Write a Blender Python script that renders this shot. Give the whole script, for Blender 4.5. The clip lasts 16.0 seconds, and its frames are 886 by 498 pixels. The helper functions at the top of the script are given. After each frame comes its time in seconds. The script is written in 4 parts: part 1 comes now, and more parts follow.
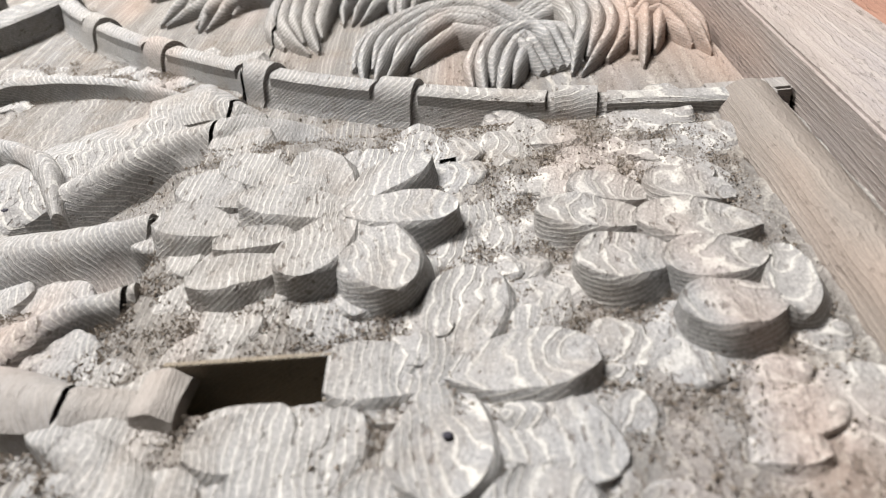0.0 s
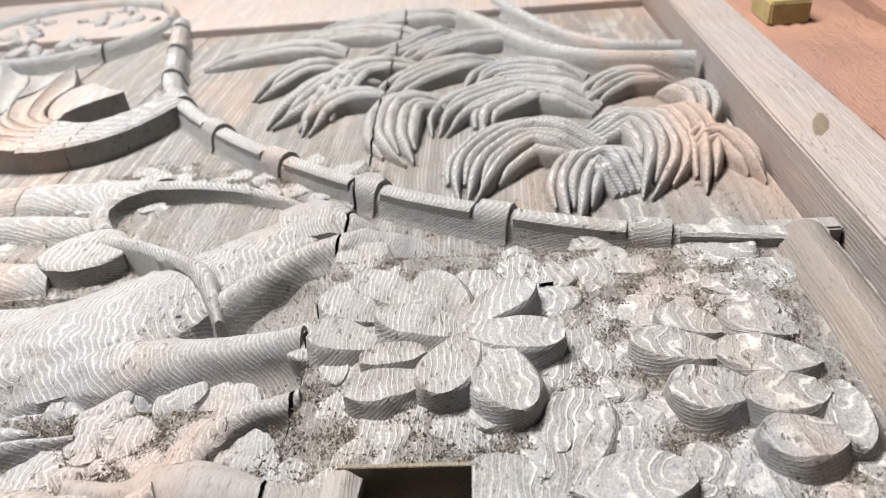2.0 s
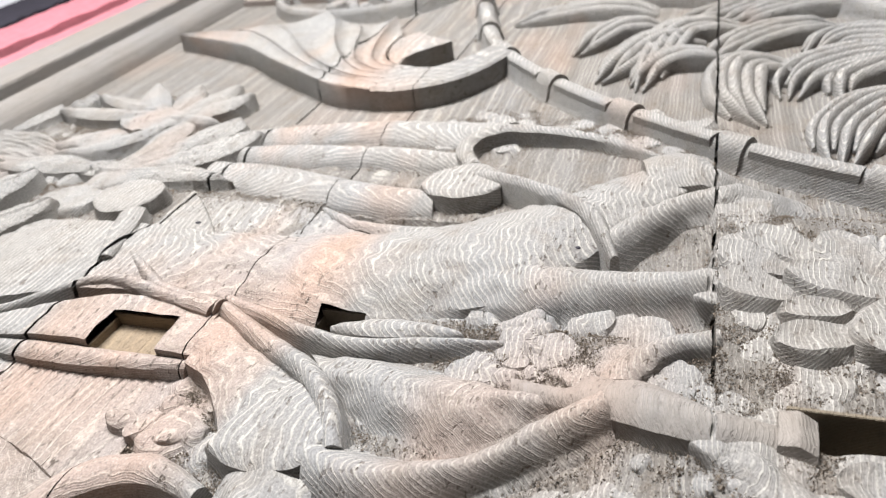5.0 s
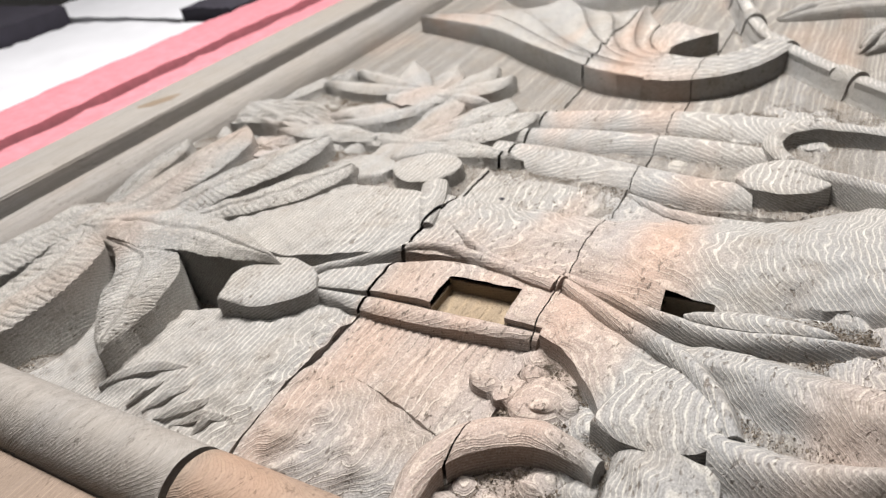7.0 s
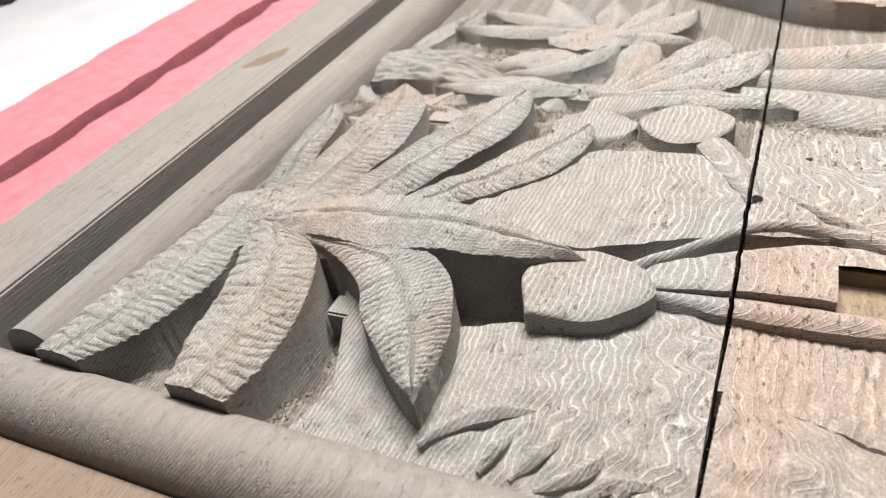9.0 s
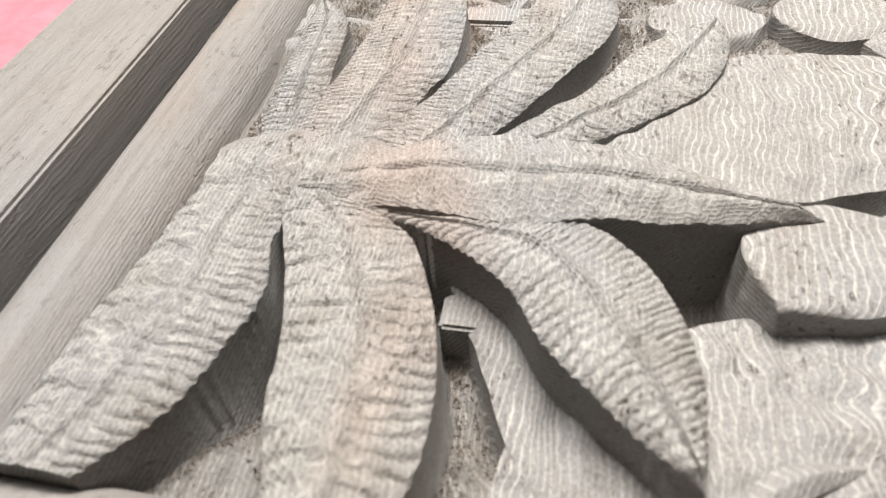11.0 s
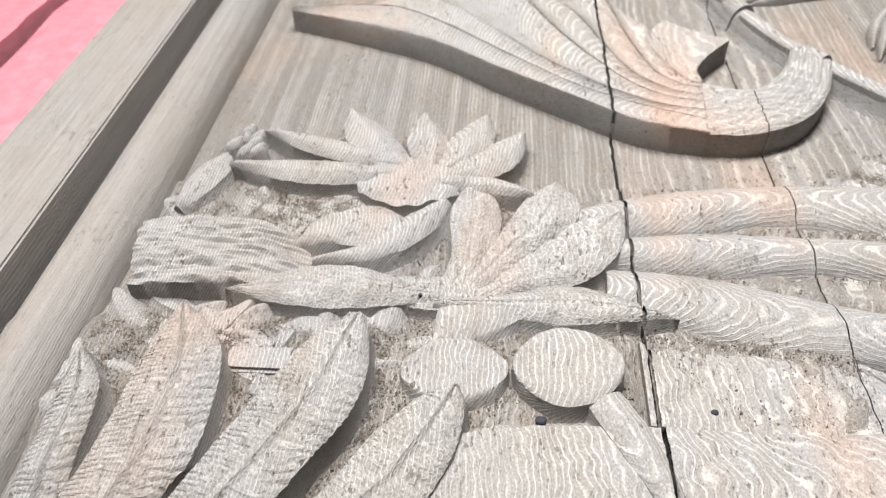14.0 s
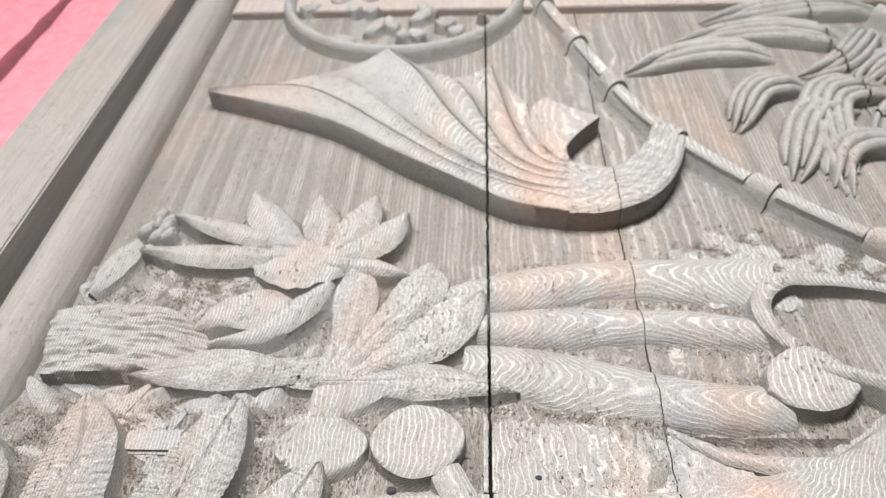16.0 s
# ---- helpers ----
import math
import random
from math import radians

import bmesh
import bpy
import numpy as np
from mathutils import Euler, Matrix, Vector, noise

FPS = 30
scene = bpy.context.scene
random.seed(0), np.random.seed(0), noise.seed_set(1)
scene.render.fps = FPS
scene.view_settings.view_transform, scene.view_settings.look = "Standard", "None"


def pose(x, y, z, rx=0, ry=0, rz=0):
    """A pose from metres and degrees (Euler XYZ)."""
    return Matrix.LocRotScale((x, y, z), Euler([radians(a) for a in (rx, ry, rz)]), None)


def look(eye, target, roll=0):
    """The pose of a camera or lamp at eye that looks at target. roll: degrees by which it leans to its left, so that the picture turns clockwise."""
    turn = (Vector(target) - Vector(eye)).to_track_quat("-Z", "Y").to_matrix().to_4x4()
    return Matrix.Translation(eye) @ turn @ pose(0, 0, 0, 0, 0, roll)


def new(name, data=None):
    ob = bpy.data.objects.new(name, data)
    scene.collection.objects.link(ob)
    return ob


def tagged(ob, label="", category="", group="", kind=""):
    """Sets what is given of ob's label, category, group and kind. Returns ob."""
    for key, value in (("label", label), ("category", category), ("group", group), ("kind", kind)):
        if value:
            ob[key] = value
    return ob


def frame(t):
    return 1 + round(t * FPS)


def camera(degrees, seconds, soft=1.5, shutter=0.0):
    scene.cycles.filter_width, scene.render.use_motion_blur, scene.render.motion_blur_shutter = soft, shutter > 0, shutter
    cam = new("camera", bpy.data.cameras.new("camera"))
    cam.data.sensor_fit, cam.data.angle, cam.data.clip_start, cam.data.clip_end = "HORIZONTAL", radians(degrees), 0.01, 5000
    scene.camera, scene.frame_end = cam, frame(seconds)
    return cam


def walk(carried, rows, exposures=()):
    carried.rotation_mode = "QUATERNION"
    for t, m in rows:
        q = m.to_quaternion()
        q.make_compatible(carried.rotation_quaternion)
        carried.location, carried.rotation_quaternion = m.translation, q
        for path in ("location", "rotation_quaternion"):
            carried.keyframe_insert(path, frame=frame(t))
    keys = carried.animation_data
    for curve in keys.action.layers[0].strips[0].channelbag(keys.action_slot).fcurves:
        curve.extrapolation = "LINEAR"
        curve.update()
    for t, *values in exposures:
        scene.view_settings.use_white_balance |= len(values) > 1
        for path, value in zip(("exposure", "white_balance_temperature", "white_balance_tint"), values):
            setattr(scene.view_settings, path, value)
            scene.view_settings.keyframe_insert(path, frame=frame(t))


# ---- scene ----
cam = camera(63.45, 16.0, soft=1.25)
cam.data.dof.use_dof = True
cam.data.dof.focus_distance = 0.27
cam.data.dof.aperture_fstop = 14.0
walk(cam, [
    (0.0, look((0.3800, -0.2008, 0.1366), (0.3697, -0.0406, 0.0173), -6.61)),
    (0.5, look((0.3798, -0.2007, 0.1497), (0.3716, -0.0366, 0.0356), -5.60)),
    (1.0, look((0.3715, -0.2058, 0.1634), (0.3631, -0.0389, 0.0536), -5.16)),
    (1.5, look((0.3629, -0.2132, 0.1760), (0.3528, -0.0452, 0.0680), -5.00)),
    (2.0, look((0.3515, -0.2227, 0.1873), (0.3363, -0.0550, 0.0792), -5.52)),
    (2.5, look((0.3392, -0.2262, 0.1895), (0.3144, -0.0597, 0.0814), -6.61)),
    (3.0, look((0.3272, -0.2291, 0.1865), (0.2922, -0.0650, 0.0777), -7.45)),
    (3.5, look((0.3066, -0.2349, 0.1833), (0.2626, -0.0729, 0.0746), -7.95)),
    (3.7, look((0.3026, -0.2377, 0.1825), (0.2550, -0.0766, 0.0739), -8.22)),
    (5.8, look((0.2280, -0.2667, 0.1929), (0.1544, -0.1151, 0.0851), -8.89)),
    (6.0, look((0.2179, -0.2713, 0.1927), (0.1416, -0.1202, 0.0863), -8.94)),
    (6.5, look((0.2029, -0.2805, 0.1990), (0.1197, -0.1331, 0.0924), -8.95)),
    (7.0, look((0.1790, -0.2909, 0.1972), (0.0847, -0.1501, 0.0911), -9.59)),
    (7.5, look((0.1712, -0.2961, 0.1957), (0.0690, -0.1596, 0.0911), -10.08)),
    (8.0, look((0.1563, -0.3001, 0.1994), (0.0487, -0.1679, 0.0947), -10.26)),
    (8.5, look((0.0887, -0.3052, 0.1919), (-0.0175, -0.1742, 0.0844), -10.10)),
    (8.6, look((0.0703, -0.3038, 0.1933), (-0.0316, -0.1710, 0.0838), -10.27)),
    (10.8, look((-0.1141, -0.2408, 0.1577), (-0.1504, -0.1095, 0.0112), -6.29)),
    (11.0, look((-0.1170, -0.2381, 0.1587), (-0.1532, -0.1057, 0.0133), -5.99)),
    (11.5, look((-0.1287, -0.2335, 0.1660), (-0.1632, -0.0981, 0.0229), -5.17)),
    (12.0, look((-0.1233, -0.2000, 0.1774), (-0.1555, -0.0603, 0.0380), -4.83)),
    (12.5, look((-0.1003, -0.1724, 0.2017), (-0.1269, -0.0276, 0.0663), -4.07)),
    (13.0, look((-0.0798, -0.1590, 0.2209), (-0.1017, -0.0132, 0.0858), -3.58)),
    (13.5, look((-0.0716, -0.1485, 0.2310), (-0.0911, -0.0038, 0.0943), -3.42)),
    (14.0, look((-0.0584, -0.1450, 0.2436), (-0.0754, -0.0029, 0.1038), -3.17)),
    (14.5, look((-0.0436, -0.1470, 0.2610), (-0.0578, -0.0068, 0.1191), -2.85)),
    (15.0, look((-0.0221, -0.1479, 0.2706), (-0.0335, -0.0087, 0.1274), -2.52)),
    (15.5, look((-0.0071, -0.1545, 0.2869), (-0.0183, -0.0150, 0.1440), -2.84)),
    (16.0, look((-0.0038, -0.1474, 0.3012), (-0.0145, -0.0038, 0.1624), -3.09)),
], exposures=[(0.0, 1.24, 6480, 10), (3.5, 1.25, 6330, 10), (6.0, 1.04, 6520, 10), (8.5, 0.95, 6820, 10), (11.0, 1.05, 6700, 10), (12.0, 0.98, 6600, 10), (13.5, 1.0, 6520, 10), (16.0, 0.93, 6400, 10)])

# ---- light ----
MM = 0.001
world = bpy.data.worlds.new("world")
world.use_nodes = True
world.node_tree.nodes["Background"].inputs[0].default_value = (0.9, 0.95, 1.0, 1)
world.node_tree.nodes["Background"].inputs[1].default_value = 0.15
scene.world = world


def area_lamp(name, eye, target, sx, sy, watts, colour):
    data = bpy.data.lights.new(name, "AREA")
    data.shape, data.size, data.size_y, data.energy, data.color = "RECTANGLE", sx, sy, watts, colour
    ob = new(name, data)
    ob.matrix_world = look(eye, target)
    return ob


# unseen key light overhead and behind, placed so that near-facing walls stay dark
area_lamp("overhead_key", (-0.10, 0.33, 1.04), (0.10, 0.01, 0), 0.8, 0.14, 17.2, (1.0, 0.985, 0.965))
# added fill without a fixture, brightens the near side and bottom moulding
area_lamp("overhead_fill", (-0.15, 0.15, 1.9), (0.0, 0.1, 0), 1.0, 0.3, 8, (1.0, 0.985, 0.97))


# ---- materials ----
def material(name):
    m = bpy.data.materials.new(name)
    m.use_nodes = True
    nt = m.node_tree
    return m, nt, nt.nodes["Principled BSDF"]


class Net:
    """Short calls for node trees."""

    def __init__(self, nt):
        self.nt = nt

    def node(self, kind):
        return self.nt.nodes.new(kind)

    def put(self, socket, value):
        if isinstance(value, bpy.types.NodeSocket):
            self.nt.links.new(value, socket)
        elif value is not None:
            socket.default_value = value

    def math(self, op, a, b=None, c=None):
        n = self.node("ShaderNodeMath")
        n.operation = op
        for s, v in zip(n.inputs, (a, b, c)):
            self.put(s, v)
        return n.outputs[0]

    def noise(self, vec, scale, detail=3.0, rough=0.55):
        n = self.node("ShaderNodeTexNoise")
        self.put(n.inputs["Vector"], vec)
        n.inputs["Scale"].default_value, n.inputs["Detail"].default_value = scale, detail
        n.inputs["Roughness"].default_value = rough
        return n.outputs["Fac"]

    def stretch(self, vec, sx, sy, sz):
        n = self.node("ShaderNodeMapping")
        self.put(n.inputs["Vector"], vec)
        n.inputs["Scale"].default_value = (sx, sy, sz)
        return n.outputs[0]

    def ramp(self, fac, stops, interp="LINEAR"):
        n = self.node("ShaderNodeValToRGB")
        n.color_ramp.interpolation = interp
        while len(n.color_ramp.elements) < len(stops):
            n.color_ramp.elements.new(0.5)
        for e, (p, c) in zip(n.color_ramp.elements, stops):
            e.position, e.color = p, (c, c, c, 1) if isinstance(c, (int, float)) else (*c, 1)
        self.put(n.inputs[0], fac)
        return n.outputs[0]

    def mix(self, fac, a, b):
        n = self.node("ShaderNodeMix")
        n.data_type = "RGBA"
        self.put(n.inputs[0], fac)
        self.put(n.inputs[6], (*a, 1) if isinstance(a, tuple) else a)
        self.put(n.inputs[7], (*b, 1) if isinstance(b, tuple) else b)
        return n.outputs[2]


def wood(name, base, pale, warm, warm_amount, ring=0.00125, flecks=0.75, dust=0.3, carved=True, bump=0.8, levels=0.0, streak=0.0, bands=0.0):
    """Wood whose growth rings lie round a pith along y, so that carved slopes cut them into contour lines."""
    m, nt, bsdf = material(name)
    k = Net(nt)
    place = k.node("ShaderNodeNewGeometry").outputs["Position"]
    sep = k.node("ShaderNodeSeparateXYZ")
    k.put(sep.inputs[0], place)
    x, y, z = sep.outputs
    # each glued stave has a pith of its own
    stave = k.ramp(k.math("MULTIPLY_ADD", x, 1.0, 0.4),
                   [(0.0, 0.30), (0.4, 0.317), (0.4805, 0.306), (0.677, 0.722), (0.94, 0.3)], "CONSTANT")
    pith = k.math("MULTIPLY_ADD", stave, 0.9, -0.2)
    slow = k.noise(k.stretch(place, 9, 2.2, 9), 1.0, 2.0)
    fine = k.noise(k.stretch(place, 70, 30, 90), 1.0, 3.0)
    dx = k.math("SUBTRACT", x, pith)
    dz = k.math("ADD", z, 0.18)
    r = k.math("SQRT", k.math("ADD", k.math("MULTIPLY", dx, dx), k.math("MULTIPLY", dz, dz)))
    r = k.math("ADD", r, k.math("MULTIPLY_ADD", slow, 0.007, k.math("MULTIPLY_ADD", fine, 0.0013, k.math("MULTIPLY", k.noise(k.stretch(place, 260, 260, 300), 1.0, 2.0), 0.0007))))
    r = k.math("MULTIPLY_ADD", k.noise(k.stretch(place, 30, 14, 24), 1.0, 2.0), 0.0040, r)
    saw = k.math("FRACT", k.math("DIVIDE", r, ring))
    lines = k.ramp(saw, [(0.0, 0.35), (0.09, 0.06), (0.5, 0.0), (0.7, 0.12), (0.85, 1.0), (0.93, 0.9)])
    lines = k.math("MULTIPLY", lines, k.ramp(k.noise(k.stretch(place, 60, 25, 60), 1.0, 2.0), [(0.3, 0.35), (0.6, 1.0)]))
    if levels:
        # level lines that the cutter leaves on slopes
        wob = k.noise(k.stretch(place, 190, 120, 60), 1.0, 3.0)
        level = k.math("FRACT", k.math("DIVIDE", k.math("MULTIPLY_ADD", wob, 0.0007, z), 0.0006))
        steps = k.ramp(level, [(0.0, 0.7), (0.1, 0.1), (0.6, 0.0), (0.85, 0.55), (0.95, 1.0)])
        lines = k.math("MAXIMUM", k.math("MULTIPLY", lines, 0.95), k.math("MULTIPLY", steps, levels))
    saw2 = k.math("FRACT", k.math("DIVIDE", r, ring * 0.31))
    fines = k.ramp(saw2, [(0.0, 0.0), (0.5, 0.1), (0.85, 0.75), (1.0, 0.0)])
    blotch = k.noise(k.stretch(place, 16, 7, 16), 1.0, 4.0)
    colour = k.mix(k.ramp(blotch, [(0.35, 0.0), (0.68, 1.0)]), base, tuple(c * f for c, f in zip(base, (0.93, 1.0, 1.1))))
    colour = k.mix(k.math("MULTIPLY", lines, 0.76), colour, pale)
    colour = k.mix(k.math("MULTIPLY", fines, 0.28), colour, tuple(0.62 * c for c in base))
    if bands:
        # broad early and late growth along the board
        wide = k.noise(k.stretch(place, 150, 3.0, 150), 1.0, 3.0, 0.6)
        colour = k.mix(k.math("MULTIPLY", k.ramp(wide, [(0.42, 0.0), (0.56, 1.0)]), bands), colour, tuple(0.5 * c for c in base))
    if streak:
        fibre = k.noise(k.stretch(place, 420, 9, 420), 1.0, 4.0, 0.7)
        colour = k.mix(k.math("MULTIPLY", k.ramp(fibre, [(0.38, 0.0), (0.66, 1.0)]), streak), colour, tuple(0.6 * c for c in base))
    # warmer heartwood, more of it in some staves
    heart = k.math("ADD", k.noise(k.stretch(place, 14, 5, 14), 1.0, 2.0),
                   k.ramp(k.math("MULTIPLY_ADD", x, 1.0, 0.4), [(0.0, 0.0), (0.395, 0.0), (0.405, 0.08), (0.47, 0.1), (0.49, 0.02), (0.80, 0.0), (0.85, 0.15)]))
    colour = k.mix(k.math("MULTIPLY", k.ramp(heart, [(0.56, 0.0), (0.8, 1.0)]), warm_amount), colour, warm)
    # pores and burnt crumbs
    pore = k.noise(k.stretch(place, 520, 190, 520), 1.0, 2.0, 0.6)
    patch = k.noise(k.stretch(place, 40, 28, 40), 1.0, 2.0)
    spots = k.math("MULTIPLY", k.ramp(pore, [(0.61, 0.0), (0.67, 1.0)]), k.ramp(patch, [(0.4, 0.15), (0.62, 1.0)]))
    colour = k.mix(k.math("MULTIPLY", spots, flecks), colour, (0.06, 0.04, 0.028))
    grime = k.noise(k.stretch(place, 55, 40, 55), 1.0, 5.0, 0.7)
    colour = k.mix(k.math("MULTIPLY", k.ramp(grime, [(0.5, 0.0), (0.66, 1.0)]), dust), colour, (0.16, 0.122, 0.09))
    speck = k.noise(k.stretch(place, 1500, 900, 1500), 1.0, 2.0, 0.7)
    colour = k.mix(k.math("MULTIPLY", k.ramp(speck, [(0.32, 1.0), (0.48, 0.0)]), 0.5 if carved else 0.25), colour, tuple(0.45 * c for c in base))
    colour = k.mix(k.math("MULTIPLY", k.ramp(speck, [(0.55, 0.0), (0.7, 1.0)]), 0.42 if carved else 0.2), colour, pale)
    k.put(bsdf.inputs["Base Color"], colour)
    bsdf.inputs["Roughness"].default_value = 0.72
    bsdf.inputs["Specular IOR Level"].default_value = 0.3
    grain = k.noise(k.stretch(place, 900, 260 if not carved else 700, 900), 1.0, 3.0, 0.65)
    height = k.math("ADD", k.math("MULTIPLY", lines, 0.35), k.math("MULTIPLY", grain, 0.5))
    height = k.math("SUBTRACT", k.math("ADD", height, k.math("MULTIPLY", fines, 0.25)), k.math("MULTIPLY", spots, 0.6))
    b = k.node("ShaderNodeBump")
    b.inputs["Strength"].default_value, b.inputs["Distance"].default_value = bump, 0.0008
    k.put(b.inputs["Height"], height)
    k.put(bsdf.inputs["Normal"], b.outputs[0])
    return m


def plain(name, colour, rough=0.7, scale=60, amount=0.25, bump=0.2):
    m, nt, bsdf = material(name)
    k = Net(nt)
    place = k.node("ShaderNodeNewGeometry").outputs["Position"]
    n = k.noise(place, scale, 5.0, 0.65)
    c = k.mix(k.ramp(n, [(0.35, 0.0), (0.7, 1.0)]), tuple(v * (1 - amount) for v in colour), colour)
    c = k.mix(k.math("MULTIPLY", k.ramp(k.noise(place, scale * 0.13, 2.0), [(0.45, 0.0), (0.62, 1.0)]), 0.5 * amount), c, tuple(v * 0.6 for v in colour))
    k.put(bsdf.inputs["Base Color"], c)
    bsdf.inputs["Roughness"].default_value = rough
    b = k.node("ShaderNodeBump")
    b.inputs["Strength"].default_value, b.inputs["Distance"].default_value = bump, 0.001
    k.put(b.inputs["Height"], n)
    k.put(bsdf.inputs["Normal"], b.outputs[0])
    return m


GREY, PALE, WARM = (0.245, 0.229, 0.214), (0.52, 0.497, 0.455), (0.39, 0.243, 0.172)
CARVED = wood("carved_wood", GREY, PALE, WARM, 0.7)
LEAF = wood("leaf_wood", GREY, PALE, WARM, 0.6, levels=0.85, bump=1.0)
FLOOR = wood("carved_ground_wood", (0.195, 0.176, 0.158), (0.43, 0.405, 0.365), WARM, 0.45, ring=0.0015, flecks=0.7, dust=0.4, bump=0.9, levels=0.0, bands=0.5)
MOULD = wood("moulding_wood", (0.282, 0.255, 0.231), (0.330, 0.303, 0.276), WARM, 0.45, ring=0.0011, flecks=0.3, dust=0.12, carved=False, levels=0.0, streak=0.5)
STILE = wood("stile_wood", (0.335, 0.280, 0.248), (0.40, 0.352, 0.315), (0.360, 0.240, 0.186), 0.6, ring=0.0022, flecks=0.3, dust=0.1, carved=False, levels=0.0, streak=0.45)
RAIL = wood("rail_wood", (0.255, 0.185, 0.14), (0.32, 0.25, 0.195), (0.35, 0.21, 0.14), 0.8, ring=0.0016, flecks=0.35, dust=0.1, carved=False, levels=0.0, streak=0.45)
RAWPALE = wood("fresh_pocket_wood", (0.235, 0.18, 0.118), (0.31, 0.245, 0.165), (0.29, 0.19, 0.115), 0.4, ring=0.0014, flecks=0.6, dust=0.4)
SIDE = wood("side_moulding_wood", (0.262, 0.222, 0.190), (0.345, 0.297, 0.255), (0.40, 0.262, 0.185), 0.8, ring=0.0013, flecks=0.3, dust=0.12, carved=False, streak=0.5, bands=0.35)
RAW = wood("raw_pocket_wood", (0.20, 0.165, 0.122), (0.27, 0.23, 0.175), (0.204, 0.144, 0.090), 0.3, ring=0.0012, flecks=0.5, dust=0.4, levels=0.0)
DUST = plain("sawdust", (0.25, 0.205, 0.163), 0.95, 700, 0.5)
PINK = plain("pink_foam", (0.510, 0.180, 0.216), 0.8, 90, 0.25, 0.6)
WHITE = plain("white_sheet", (0.510, 0.516, 0.552), 0.6, 20, 0.1)
DARK = plain("dark_cloth", (0.021, 0.018, 0.030), 0.8, 60, 0.4)
YELLOW = plain("yellow_block_wood", (0.372, 0.282, 0.120), 0.7, 120, 0.3)
REDWOOD = wood("red_plank_wood", (0.300, 0.156, 0.108), (0.348, 0.216, 0.162), (0.372, 0.198, 0.132), 0.8, ring=0.0025, flecks=0.3, dust=0.1, carved=False, levels=0.0, streak=0.4)
BENCH = plain("bench_board", (0.132, 0.096, 0.072), 0.7, 40, 0.4)
WALLPAINT = plain("wall_paint", (0.20, 0.20, 0.20), 0.8, 6, 0.08)
CONCRETE = plain("concrete", (0.35, 0.34, 0.32), 0.85, 25, 0.3)
STAIN = plain("oil_stain", (0.198, 0.150, 0.108), 0.6, 300, 0.3)


# ---- builders ----
def ease(a, b, v):
    u = max(0.0, min(1.0, (v - a) / (b - a)))
    return u * u * (3 - 2 * u)


def ground(x, y):
    """Height in mm of the routed ground, which lies deeper in some zones."""
    if x > 277:
        return 9.0 * ease(62, 44, y)
    if x > 165:
        return 6.5 * ease(-36, -44, y) + 3.5 * ease(150, 146, y) * ease(30, 44, y)
    if x > 82:
        return 6.0 * ease(-36, -44, y) + 4.5 * ease(149, 146, y) * ease(30, 34, y)
    if x > 0:
        return 4.5 * ease(149, 146, y) * ease(-4, 6, y) + 3.0 * ease(60, 40, y) * ease(-10, 4, y)
    deep = ease(-56, -72, y) * ease(-58, -70, x) * ease(-172, -148, y)
    swell = 6.5 * ease(62, 36, y) * ease(-96, -70, y) * (1 - 0.45 * ease(-12, 0, x))
    return 3.4 * ease(149, 146, y) * ease(-20, 0, y) + swell - 13.0 * deep


FEET = []  # places along the foot of the carving, where chips gather
SLITS = ((0.0, 0.0009), (0.0805, 0.0003), (0.277, 0.0008))


def finish(name, bm, mat, parent=None, label="", smooth=38):
    bmesh.ops.recalc_face_normals(bm, faces=bm.faces)
    me = bpy.data.meshes.new(name)
    vs = np.array([v.co[:] for v in bm.verts])
    at = Vector(((vs[:, 0].min() + vs[:, 0].max()) / 2, (vs[:, 1].min() + vs[:, 1].max()) / 2, vs[:, 2].min()))
    up = parent
    off = at.copy()
    while up is not None:
        off -= up.location
        up = up.parent
    bmesh.ops.translate(bm, verts=bm.verts, vec=-at)
    bm.to_mesh(me)
    bm.free()
    if smooth:
        me.shade_smooth()
        me.set_sharp_from_angle(angle=radians(smooth))
    me.materials.append(mat)
    ob = new(name, me)
    ob.location = off
    if parent is not None:
        ob.parent = parent
    if label:
        tagged(ob, label)
    return ob


def part(name, bm, mat, parent, label=""):
    return finish(name, bm, mat, parent, label)


def thing(name, x, y, label, category, group="", z=0.0):
    ob = new(name)
    ob.location = (x * MM, y * MM, z * MM)
    ob.empty_display_size = 0.01
    return tagged(ob, label, category, group)


def spline(points, n):
    """A smooth line through points, n samples evenly spaced along it."""
    p = np.array(points, float)
    q = np.vstack([2 * p[0] - p[1], p, 2 * p[-1] - p[-2]])
    u = np.linspace(0, 1, 12, endpoint=False)[None, :, None]
    a, b, c, d = (q[k:k + len(p) - 1, None, :] for k in range(4))
    out = 0.5 * (2 * b + (c - a) * u + (2 * a - 5 * b + 4 * c - d) * u * u + (3 * b - a - 3 * c + d) * u ** 3)
    out = np.vstack([out.reshape(-1, p.shape[1]), p[-1:]])
    dist = np.r_[0, np.cumsum(np.linalg.norm(np.diff(out, axis=0), axis=1))]
    at = np.linspace(0, dist[-1], n)
    return np.stack([np.interp(at, dist, out[:, j]) for j in range(p.shape[1])], 1)


def dome(v, s):
    return 1 - v * v


def flat(v, s):
    return 1 - abs(v) ** 6


def leafy(v, s):
    """A shallow leaf: raised halves, a groove along the midrib."""
    return 0.75 - 0.6 * v * v - 0.24 * math.exp(-(v / 0.08) ** 2) + 0.16 * math.exp(-((abs(v) - 0.3) / 0.25) ** 2)


def ridge(v, s):
    return 1 - abs(v) ** 1.2


def dish(v, s):
    return 0.62 + 0.32 * v * v - 0.8 * max(0, abs(v) - 0.86) / 0.14


